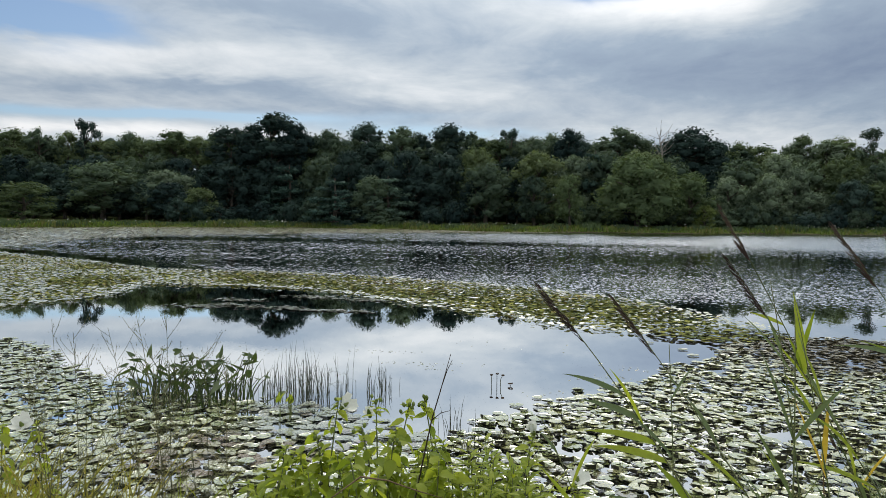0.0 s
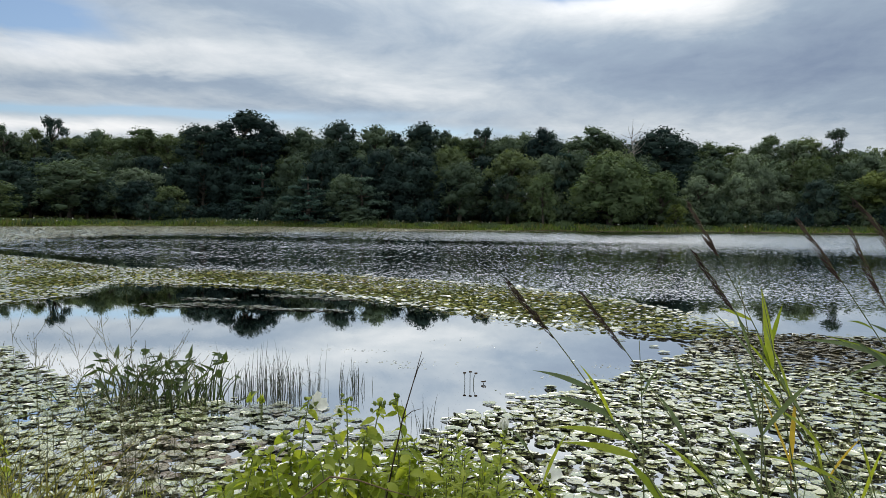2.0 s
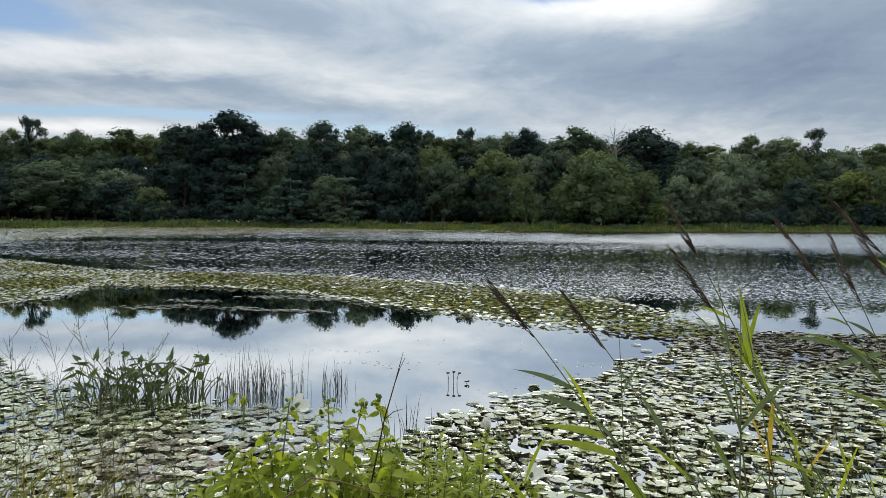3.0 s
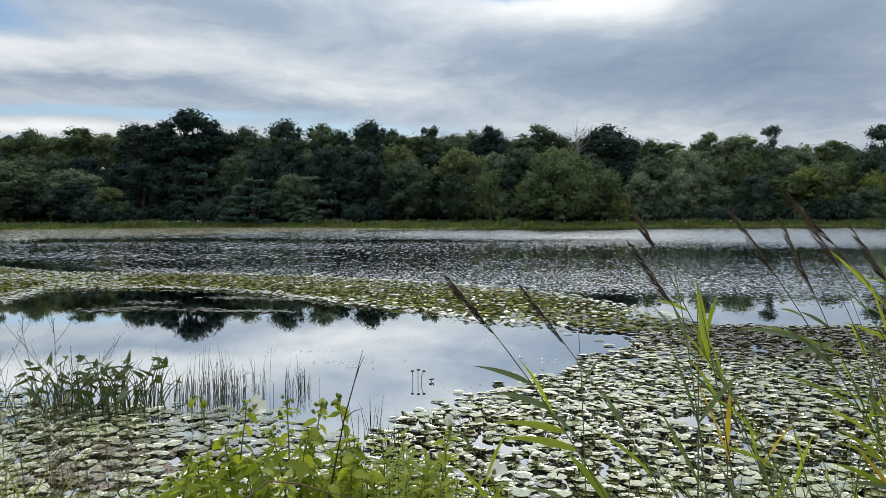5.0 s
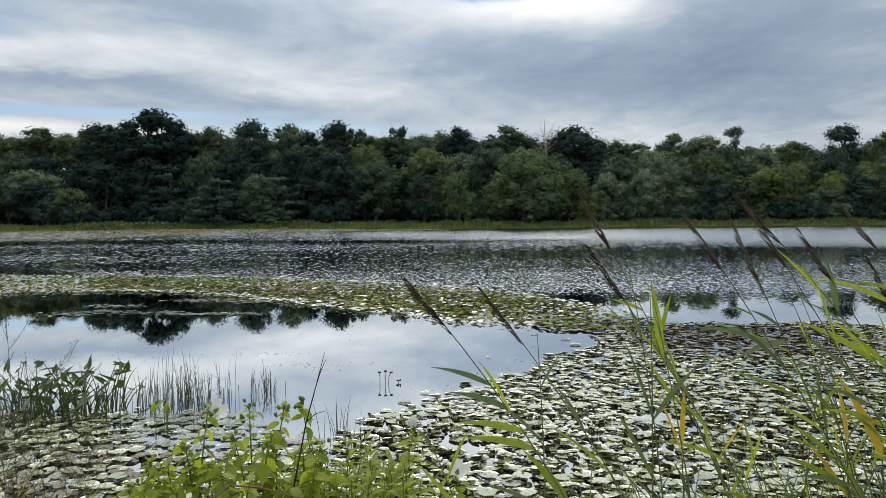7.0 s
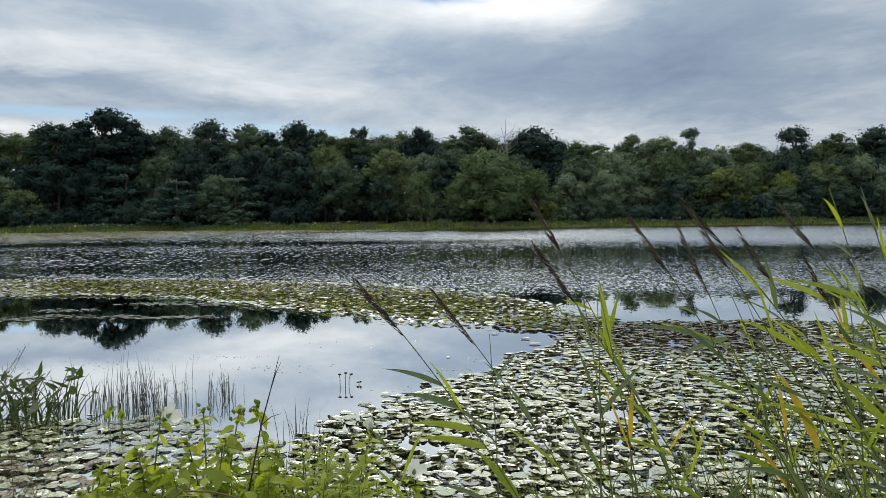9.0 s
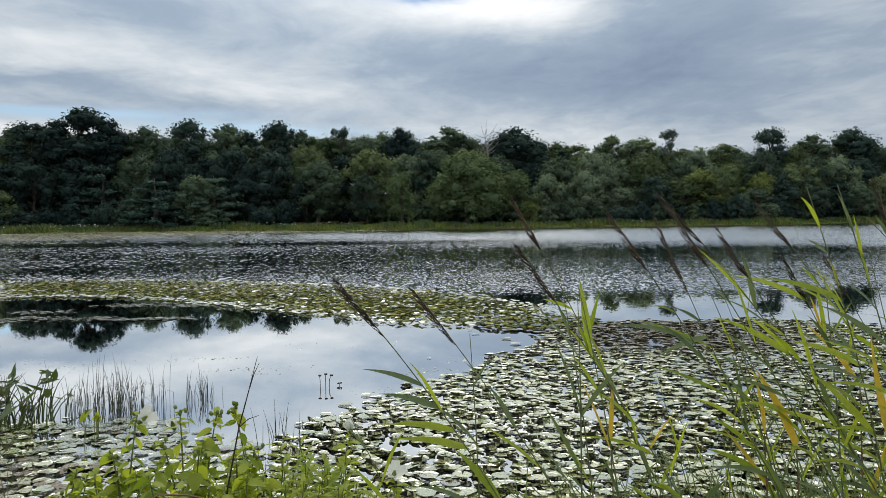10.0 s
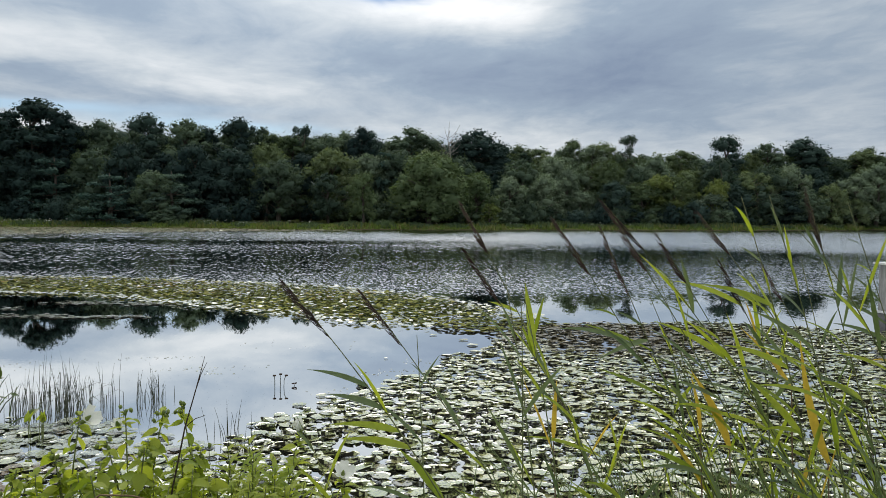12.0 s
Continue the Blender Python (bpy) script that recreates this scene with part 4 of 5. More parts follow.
        ob.matrix_basis = Matrix.LocRotScale((px, py, 0.012), Euler((0, 0, px * 9)), (r, r, r))
        tagged(ob, "single lily pad floating on still water", "lily pad", "single floating pads")


lay_pads()


def floating_bits():
    """Shed petals and bits of leaf drifting on the still pool."""
    rng = np.random.default_rng(55)
    xs, ys = [], []
    for cx, cy, sx, sy, k in ((-1.95, 9.9, 0.30, 0.05, 26), (-1.2, 9.2, 0.30, 0.06, 30), (-1.0, 8.9, 0.12, 0.03, 10), (1.05, 8.75, 0.22, 0.10, 30), (1.55, 9.4, 0.12, 0.08, 16),
                              (0.5, 7.9, 0.2, 0.1, 10), (-0.4, 10.6, 0.5, 0.3, 12), (-3.6, 9.6, 0.5, 0.15, 16)):
        xs += list(rng.normal(cx, sx, k))
        ys += list(rng.normal(cy, sy, k))
    pad_bed("floating_bits", np.array(xs), np.array(ys), 0.014, PAD_RIM, 46, "scattered shed leaf bits on still water", 6, 1, 0.2, 0.03, rise=0.004, under=False)


floating_bits()


# ---------------------------------------------------------------- plants standing in the water
def rush_clump(cx, cy, sx, sy, count, tall, seed, label):
    r = random.Random(seed)
    t = thing("rush_clump", label, "rushes", "rush clumps", (cx, cy, 0))
    shapes = []
    for k in range(7):
        b = Bits()
        off = r.uniform(-0.06, 0.06)
        b.tube(bend((0, 0, -0.35), (0, 0, 0.5), (off, r.uniform(-0.06, 0.06), 1.0), 5), [0.0026, 0.0026, 0.0025, 0.0022, 0.0017, 0.0006], 4)
        shapes.append(b.mesh("stem", RUSH))
    b = Bits()
    b.tube([(0, 0, -0.35), (0, 0, 0.55), (0.05, 0, 0.62), (0.22, 0.02, 0.42)], [0.003, 0.003, 0.003, 0.0014], 4)
    shapes.append(b.mesh("stem", RUSH))
    for k in range(count):
        h = tall * r.choice((0.4, 0.5, 0.6, 0.65, 0.7, 0.8, 1.05)) * r.uniform(0.85, 1.12)
        m = Matrix.LocRotScale((r.gauss(0, sx), r.gauss(0, sy), 0), Euler((r.gauss(0, 0.035), r.gauss(0, 0.035), r.uniform(0, 6.28))), (1, 1, h))
        child("stem", r.choice(shapes), t, m=m)
    return t


rush_clump(-2.50, 7.5, 0.26, 0.22, 60, 0.42, 1, "thin dark green rushes standing in still water")
rush_clump(-2.08, 7.4, 0.22, 0.25, 96, 0.48, 2, "dense clump of thin rushes rising from the water")
rush_clump(-1.42, 7.75, 0.10, 0.12, 34, 0.33, 3, "small clump of short rushes in the pool")
rush_clump(-0.42, 6.25, 0.05, 0.06, 12, 0.42, 4, "small tuft of rushes at the edge of the pads")
rush_clump(-0.15, 5.5, 0.12, 0.2, 14, 0.45, 5, "few thin rushes among the lily pads")


def arrow_leaf(size, seed):
    """An arrow-shaped leaf, its stalk at the origin, pointing along +y, cupped."""
    half = [(0.0, -0.02), (0.13, -0.26), (0.27, -0.30), (0.33, -0.08), (0.30, 0.16), (0.20, 0.46), (0.09, 0.76), (0.0, 1.0)]
    verts, faces = [], []
    for x, y in half:
        verts.append((0.0, max(y, -0.02) * size, 0.0 if x else -0.12 * size * y * y))
    k = len(verts)
    for side in (-1, 1):
        for x, y in half:
            verts.append((side * x * size, y * size, (0.35 * x - 0.15 * y * y + 0.03 * math.sin(5 * y + seed)) * size))
        o = k if side < 0 else 2 * k
        for i in range(k - 1):
            f = (i, i + 1, o + i + 1, o + i)
            faces.append(f if side > 0 else f[::-1])
    return verts, faces


def pickerel_clump(cx, cy, sx, sy, count, seed, label):
    r = random.Random(seed)
    t = thing("pickerelweed", label, "water plant", "pickerelweed clumps", (cx, cy, 0))
    shapes = [smooth(mesh_of("leaf", *arrow_leaf(1.0, k), ARROW)) for k in range(5)]
    for k in range(count):
        x, y = r.gauss(0, sx), r.gauss(0, sy)
        h = 0.10 + 0.36 * r.random() ** 1.3
        tip = (x + r.gauss(0, 0.15), y + r.gauss(0, 0.10), h)
        b = Bits()
        b.tube(bend((x * 0.85, y * 0.85, -0.25), (x, y, h * 0.5), tip, 4), [0.008, 0.007, 0.006, 0.005, 0.004], 4)
        stalk = child("stalk", b.mesh("stalk", RUSH if k % 3 else ARROW), t)
        s = r.uniform(0.11, 0.17)
        m = Matrix.LocRotScale(tip, Euler((r.uniform(-0.7, 1.3), r.gauss(0, 0.6), r.uniform(0, 6.28))), (s * r.uniform(0.45, 0.8), s, s))
        child("leaf", r.choice(shapes), stalk, m=m)
    for k in range(count):
        b = Bits()
        x, y, h = r.gauss(0, sx * 1.1), r.gauss(0, sy), r.uniform(0.15, 0.42)
        b.blade(bend((x, y, -0.1), (x, y, h * 0.6), (x + r.gauss(0, 0.16), y + r.gauss(0, 0.08), h), 4), [0.012, 0.014, 0.012, 0.008, 0.002], (0, -1, 0.2))
        child("blade", b.mesh("blade", ARROW), t)


pickerel_clump(-3.48, 7.0, 0.26, 0.22, 42, 1, "dark green arrow-leaved water plants in a clump")
pickerel_clump(-2.98, 6.95, 0.22, 0.2, 44, 2, "arrow-leaved water plants crowded over lily pads")


def sprout(cx, cy, seed):
    r = random.Random(seed)
    t = thing("water_sprout", "small bright green shoots standing among lily pads", "water plant", at=(cx, cy, 0))
    for k in range(7):
        b = Bits()
        x = r.uniform(-0.08, 0.08)
        b.tube([(x, 0, -0.2), (x * 1.1, 0, 0.12), (x * 1.2, 0, r.uniform(0.16, 0.22))], [0.004, 0.004, 0.003], 4)
        stalk = child("stalk", b.mesh("stalk", MALLOW_STEM), t)
        s = r.uniform(0.07, 0.10)
        me = smooth(mesh_of("leaf", *arrow_leaf(s, k), MALLOW))
        child("leaf", me, stalk, m=Matrix.LocRotScale((x * 1.2, 0, 0.18), Euler((r.uniform(0.9, 1.4), r.gauss(0, 0.3), r.uniform(0, 6.28))), None))


sprout(-2.02, 6.45, 3)


def bud_stalks(cx, cy):
    t = thing("lily_buds", "three dark lily seed heads on thin stalks above still water", "water plant", at=(cx, cy, 0))
    for x, y, h, lean in ((-0.055, 0.0, 0.13, -0.01), (0.0, 0.02, 0.14, 0.0), (0.035, 0.0, 0.13, 0.03)):
        b = Bits()
        b.tube([(x, y, -0.2), (x + lean * 0.3, y, h * 0.6), (x + lean, y, h)], [0.004, 0.004, 0.003], 5)
        stalk = child("stalk", b.mesh("stalk", RUSH), t)
        bm = bmesh.new()
        bmesh.ops.create_icosphere(bm, subdivisions=2, radius=0.016, matrix=Matrix.Translation((x + lean + 0.004, y, h)) @ Matrix.Diagonal((1.25, 1, 0.8, 1)))
        for v in bm.verts:
            if v.co.z > h + 0.006:
                v.co.z = h + 0.006 - 0.3 * (v.co.z - h - 0.006)
        me = bpy.data.meshes.new("seed_head")
        bm.to_mesh(me)
        bm.free()
        me.materials.append(DEAD_STEM)
        child("seed_head", smooth(me), stalk)
    t2 = thing("lily_bud", "dark round lily bud floating on still water", "water plant", at=(cx + 0.14, cy + 0.05, 0))
    b = Bits()
    b.tube([(0, 0, -0.2), (0.005, 0, -0.05), (0.01, 0, 0.012)], [0.004, 0.004, 0.004], 5)
    child("stalk", b.mesh("stalk", RUSH), t2)
    v, f, tops = pad_shape(np.random.default_rng(5), 10, 3, 0.5)
    child("bud", smooth(mesh_of("bud", v * 0.034 + np.array([0.01, 0, 0.022]), f, DEAD_STEM)), t2)


bud_stalks(-0.17, 8.15)


# ---------------------------------------------------------------- plants on the near bank
def bank_z(x, y):
    return float(land(np.array(float(x)), np.array(float(y))))


def ovate_leaf(seed):
    """A pointed oval leaf of length 1 along +y, arched, with a toothed edge."""
    verts, faces = [], []
    rows = 7
    for i in range(rows + 1):
        s = i / rows
        w = 0.28 * math.sin(math.pi * min(1, s * 0.96 + 0.04) ** 0.75) * (1.06 if i % 2 else 0.94) + (0.0 if s < 1 else 0)
        if i == rows:
            w = 0.004
        droop = -0.28 * s * s + 0.05 * math.sin(seed + 4 * s)
        verts += [(-w, s, droop + 0.30 * w), (0, s, droop), (w, s, droop + 0.30 * w)]
    for i in range(rows):
        k = 3 * i
        faces += [(k, k + 1, k + 4, k + 3), (k + 1, k + 2, k + 5, k + 4)]
    return verts, faces


OVATE = [smooth(mesh_of("leaf", *ovate_leaf(k), MALLOW)) for k in range(5)]


def petal_mesh():
    verts, faces = [], []
    for i in range(6):
        s = i / 5
        w = 0.05 + 0.34 * math.sin(math.pi * min(1.0, 0.1 + 0.72 * s)) if i < 5 else 0.30
        for u in (-1, -0.5, 0, 0.5, 1):
            verts.append((u * w, s, 0.30 * s * s + 0.10 * u * u + 0.03 * math.sin(7 * u + 4 * s)))
    for i in range(5):
        for k in range(4):
            p = i * 5 + k
            faces.append((p, p + 1, p + 6, p + 5))
    return smooth(mesh_of("petal", verts, faces, PETAL))


PETAL_MESH = petal_mesh()


def flower(parent, at, face, size=0.075, droop=0.0, petals=5):
    """A large white mallow flower on its plant."""
    heart = Bits()
    heart.tube([(0, 0, -0.02), (0, 0, 0.0), (0, 0, 0.03)], [0.008, 0.012, 0.004], 6)
    ob = child("flower", heart.mesh("flower", BUD), parent, "wide white five-petalled mallow flower", Matrix.LocRotScale(at, Euler(face), None))
    for k in range(petals):
        child("petal", PETAL_MESH, ob, m=Matrix.LocRotScale((0, 0, 0), Euler((0.25 + droop, 0.12, 6.283 * k / 5), "XYZ"), (size, size, size)) if k == 0 else
              Euler((0, 0, 6.283 * k / 5)).to_matrix().to_4x4() @ Matrix.LocRotScale((0, 0, 0), Euler((0.25 + droop + 0.12 * math.sin(k * 3), 0.12, 0)), (size, size * (0.92 + 0.1 * math.sin(k * 5)), size)))
    return ob


def mallow(x, y, top, seed, label="yellow-green mallow with broad pointed leaves and buds", buds=True):
    r = random.Random(seed)
    foot = bank_z(x, y) - 0.03
    fx, fy = x + r.uniform(-0.10, 0.10), y + r.uniform(-0.12, 0.02)
    t = thing("mallow", label, "flowering plant", "mallows on the near bank", (fx, fy, foot))
    tip = Vector((x - fx, y - fy, top - foot))
    line = bend((0, 0, 0), (r.uniform(-0.03, 0.03), 0, tip.z * 0.55), tip, 8)
    b = Bits()
    b.tube(line, [0.0065 - 0.0005 * i for i in range(9)], 5)
    child("stem", smooth(b.mesh("stem", MALLOW_STEM)), t)
    n = 30
    for k in range(n):
        s = 0.22 + 0.78 * (k + r.uniform(-0.3, 0.3)) / n
        i = min(7, int(s * 8))
        at = line[i].lerp(line[i + 1], min(1, max(0, s * 8 - i)))
        w = k * 2.4 + r.uniform(-0.5, 0.5)
        size = r.uniform(0.052, 0.094) * (1.05 - 0.5 * max(0, s - 0.55))
        out = 0.035 * (1.1 - s)
        p = at + Vector((-math.sin(w) * out, math.cos(w) * out, 0.01))
        m = Matrix.LocRotScale(p, Euler((r.uniform(-0.95, 0.3), r.gauss(0, 0.35), w)), (size * r.uniform(0.9, 1.2), size, size))
        child("leaf", r.choice(OVATE), t, m=m)
    for k in range(6):
        w = k * 1.05 + r.uniform(-0.3, 0.3)
        size = r.uniform(0.032, 0.052)
        m = Matrix.LocRotScale(tip + Vector((0, 0, -0.012 * k)), Euler((r.uniform(-0.3, 0.7), r.gauss(0, 0.2), w)), (size, size, size))
        child("leaf", r.choice(OVATE), t, m=m)
    if buds:
        for k in range(r.randint(3, 5)):
            bm = bmesh.new()
            bmesh.ops.create_icosphere(bm, subdivisions=1, radius=0.0085)
            for v in bm.verts:
                v.co.z = v.co.z * 1.5 + (0.006 if v.co.z > 0.009 else 0)
            me = bpy.data.meshes.new("bud")
            bm.to_mesh(me)
            bm.free()
            me.materials.append(BUD)
            child("bud", smooth(me), t, m=Matrix.LocRotScale(tip + Vector((r.gauss(0, 0.02), r.gauss(0, 0.015), r.uniform(-0.03, 0.02))), Euler((r.gauss(0, 0.4), r.gauss(0, 0.4), 0)), None))
    return t


MALLOWS = [(-0.44, 3.10, 1.11), (-0.30, 3.20, 1.09), (-0.15, 3.20, 1.08), (-0.10, 3.30, 1.08), (-0.31, 3.00, 1.03), (-0.54, 3.10, 0.96), (-0.73, 3.20, 0.84),
           (-0.77, 3.10, 0.79), (-0.17, 3.00, 1.00), (0.02, 3.10, 0.95), (-0.30, 2.80, 0.97), (-0.47, 2.80, 0.90), (-0.81, 3.00, 0.76), (-0.16, 2.70, 0.95), (-0.03, 2.80, 0.92),
           (-1.99, 3.00, 0.94), (-1.90, 3.10, 0.93), (-2.08, 2.9, 0.88), (-0.62, 2.95, 0.86), (-0.40, 2.95, 0.93), (0.08, 2.95, 0.90), (-0.02, 3.0, 0.93)]
for i, (x, y, top) in enumerate(MALLOWS):
    plant = mallow(x, y, top, 100 + i, buds=i < 10)
    o = plant.location
    if i == 0:
        flower(plant, (-0.40 - o.x, 3.04 - o.y, 1.105 - o.z), (0.85, 0.45, 0.9), 0.058, 0.15)
    if i == 1:
        flower(plant, (-0.34 - o.x, 3.24 - o.y, 1.02 - o.z), (0.5, -0.3, 0.4), 0.035)
    if i == 15:
        flower(plant, (-1.89 - o.x, 3.0 - o.y, 0.95 - o.z), (0.7, 0.1, 0.2), 0.06)


def mallow_thicket():
    r = random.Random(18)
    for k in range(26):
        x = r.uniform(-0.72, 0.06)
        mallow(x, r.uniform(2.75, 3.25), r.uniform(0.76, 0.95) + 0.06 * (x > -0.55), 150 + k, "leafy yellow-green mallow without flowers", False)


mallow_thicket()


def lone_flower(x, y, top, face, droop, petals, seed):
    """A mallow that stands lower, with a flower at its tip."""
    plant = mallow(x, y + 0.02, top - 0.03, seed, "low mallow with a white flower over the lily pads", False)
    o = plant.location
    flower(plant, (x - o.x, y - o.y, top - o.z), face, 0.06, droop, petals)


lone_flower(0.385, 3.50, 0.90, (0.35, -0.35, 0.4), 0.85, 4, 201)
lone_flower(0.585, 3.30, 0.755, (0.55, 0.1, 0.1), 0.1, 5, 202)


def goldenrod(x, y, top, seed):
    r = random.Random(seed)
    foot = bank_z(x, y) - 0.03
    t = thing("goldenrod", "bright green leafy goldenrod with narrow leaves", "wild plant", "goldenrod on the near bank", (x, y, foot))
    h = top - foot
    line = bend((0, 0, 0), (0, 0, h * 0.5), (r.gauss(0, 0.04), r.gauss(0, 0.03), h), 8)
    b = Bits()
    b.tube(line, [0.005 - 0.0004 * i for i in range(9)], 4)
    child("stem", b.mesh("stem", MALLOW_STEM), t)
    for k in range(34):
        s = 0.35 + 0.65 * k / 34
        i = min(7, int(s * 8))
        at = line[i].lerp(line[i + 1], s * 8 - i)
        w = k * 2.4 + r.uniform(-0.4, 0.4)
        d = Vector((math.cos(w), math.sin(w), 0))
        size = r.uniform(0.05, 0.10) * (1.15 - 0.6 * max(0, s - 0.6))
        lb = Bits()
        up = r.uniform(0.2, 0.9)
        lb.blade(bend(at, at + d * size * 0.5 + Vector((0, 0, size * up * 0.6)), at + d * size + Vector((0, 0, size * up * 0.5)), 3), [0.004, 0.020, 0.015, 0.001])
        child("leaf", lb.mesh("leaf", GOLD), t)


GOLDENRODS = [(0.14, 3.20, 0.95), (0.23, 3.30, 0.93), (0.33, 3.30, 0.88), (0.10, 3.00, 0.94), (0.22, 2.90, 0.95), (0.30, 3.00, 0.89), (0.41, 3.10, 0.86), (0.06, 2.90, 0.88),
              (0.22, 2.70, 0.94), (0.38, 2.80, 0.90), (0.17, 3.05, 0.90), (0.28, 3.12, 0.86), (-0.66, 2.85, 0.84), (-0.56, 2.75, 0.86)]
for i, (x, y, top) in enumerate(GOLDENRODS):
    goldenrod(x, y, top, 300 + i)
    goldenrod(x + 0.045, y - 0.06, top - 0.05, 330 + i)
    if i < 12:
        goldenrod(x - 0.03, y - 0.12, top - 0.02, 360 + i)


# reeds: tip, then a place lower on the stem
REEDS_A = [(0.44, 2.20, 1.71, 0.78, 2.20, 1.31), (0.66, 2.40, 1.66, 1.00, 2.40, 1.22), (0.99, 2.50, 1.94, 1.30, 2.50, 1.39), (0.99, 2.40, 1.79, 1.38, 2.40, 1.21),
           (1.25, 2.30, 1.89, 1.62, 2.30, 1.36), (1.47, 2.50, 1.86, 1.75, 2.50, 1.25), (1.44, 2.40, 1.95, 1.88, 2.40, 1.49), (1.58, 2.30, 1.85, 1.97, 2.30, 1.26),
           (1.90, 2.50, 1.75, 2.17, 2.50, 1.28), (1.80, 2.20, 1.97, 1.97, 2.20, 1.52)]
REEDS_B = [(1.83, 2.10, 1.97, 2.00, 2.10, 1.52), (2.08, 2.30, 1.99, 2.28, 2.30, 1.40), (1.85, 2.00, 1.88, 2.12, 2.00, 1.63), (2.30, 2.40, 1.96, 2.53, 2.40, 1.41),
           (1.44, 2.30, 1.90, 1.81, 2.30, 1.35), (1.87, 2.60, 1.92, 2.29, 2.60, 1.42), (2.24, 2.80, 1.72, 2.57, 2.80, 1.19)]
SHORT_REEDS = [(1.15, 2.30, 1.68, 1.24, 2.30, 1.28), (1.84, 2.60, 1.62, 1.77, 2.60, 1.06), (2.13, 2.40, 1.42, 2.27, 2.40, 1.10), (1.82, 2.70, 1.47, 2.13, 2.70, 1.00),
               (1.84, 2.90, 1.69, 2.20, 2.90, 0.79), (0.44, 2.60, 1.22, 0.57, 2.60, 0.96)]


def top_part(pts, length):
    """The end of a line of points, of that length."""
    out, left = [pts[-1]], length
    for a, b in zip(pts[-2::-1], pts[:0:-1]):
        d = (b - a).length
        if d >= left:
            out.append(b.lerp(a, left / d))
            break
        out.append(a)
        left -= d
    return out[::-1]


YOUNG_REEDS = [(1.11, 2.40, 1.73, 1.18, 2.40, 1.39), (1.12, 2.20, 1.66, 1.13, 2.20, 1.46), (0.84, 2.50, 1.51, 0.86, 2.50, 1.22),
               (1.60, 2.40, 1.65, 1.76, 2.40, 1.31), (1.92, 2.30, 1.70, 1.96, 2.30, 1.43), (2.20, 2.50, 1.77, 2.34, 2.50, 1.28),
               (1.79, 2.60, 1.47, 1.91, 2.60, 1.15)]


def plume_mesh(pts, seed):
    """The drooping flower head along the top of a reed."""
    r = random.Random(seed)
    b = Bits()
    k = len(pts) - 1
    for i in range(115):
        s = r.random() ** 0.85
        j = min(k - 1, int(s * k))
        p = pts[j].lerp(pts[j + 1], s * k - j)
        d = (pts[j + 1] - pts[j]).normalized()
        out = Vector((r.gauss(-0.35, 1), r.gauss(0, 1), r.gauss(-0.25, 1)))
        out = (out - d * out.dot(d)).normalized()
        full = math.sin(math.pi * min(1.0, 0.06 + 0.86 * s)) ** 0.8
        far = r.uniform(0.5, 1.25) * (0.018 + 0.036 * full)
        tip = p + d * far * 1.05 + out * far * 0.15 * full + Vector((-0.10 * far, 0, -0.16 * far))
        b.blade([p, p.lerp(tip, 0.5) + out * far * 0.07, tip], [0.0008, 0.0017, 0.0004], (0.3, -1, 0.2))
    return b.mesh("plume", PLUME)


def reed(tip, low, seed, plume=True, leaves=11, label="tall green reed with a drooping purple-brown plume", swept=True):
    r = random.Random(seed)
    tip, low = Vector(tip), Vector(low)
    run = low - tip
    foot = Vector((low.x + run.x * 1.35, low.y + r.uniform(-0.05, 0.05), 0))
    foot.z = bank_z(foot.x, foot.y) - 0.03
    t = thing("reed", label, "reed", "reeds on the near bank", foot)
    pts = bend(foot, low + run * 0.7, tip, 14)
    pts = [p - foot for p in pts]
    b = Bits()
    b.tube(pts, [0.0042 - 0.00022 * i for i in range(15)], 5)
    child("stem", smooth(b.mesh("stem", REED_STEM)), t)
    if plume:
        child("plume", plume_mesh(top_part(pts, r.uniform(0.18, 0.26)), seed), t, "drooping purple-brown plume")
    for k in range(leaves):
        s = 0.34 + (0.54 if plume else 0.62) * (k + r.uniform(-0.2, 0.2)) / leaves
        i = min(13, int(s * 14))
        at = pts[i].lerp(pts[i + 1], s * 14 - i)
        side = -1 if r.random() < (0.92 if swept else 0.7) else 1
        d = Vector((side * r.uniform(0.7, 1.0), r.uniform(-0.5, 0.4), 0)).normalized()
        size = r.uniform(0.20, 0.36) * (1.1 - 0.35 * s)
        up = r.choice((0.1, 0.25, 0.45, 0.8, 1.5) if swept else (0.6, 1.1, 1.7, 2.4, 3.4)) * r.uniform(0.8, 1.2) if side < 0 else r.uniform(1.4, 3.2)
        if s > 0.8:
            size *= 0.6
        if swept and tip.x > 0.9:
            up = up * 1.7 + 0.25
        end = at + (d + Vector((0, 0, up))).normalized() * size
        sag = Vector((0, 0, -size * r.uniform(0.0, 0.22)))
        mid = at.lerp(end, 0.5) + Vector((0, 0, size * 0.05))
        lb = Bits()
        w = (r.uniform(0.009, 0.019) if swept else r.uniform(0.007, 0.015)) * (0.7 if s > 0.8 else 1.0)
        lb.blade(bend(at, mid, end + sag, 7), [w * f for f in (0.35, 0.75, 0.98, 1.0, 0.88, 0.64, 0.34, 0.02)], (r.uniform(-0.5, 0.5), -0.8, r.uniform(0.2, 1.0)), 0.3)
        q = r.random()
        child("leaf", smooth(lb.mesh("leaf", REED if q < 0.55 else (REED_SHADED if q < 0.985 else REED_OLD))), t, "yellowed leaf" if q >= 0.985 else "")
    return t, [p + foot for p in pts]


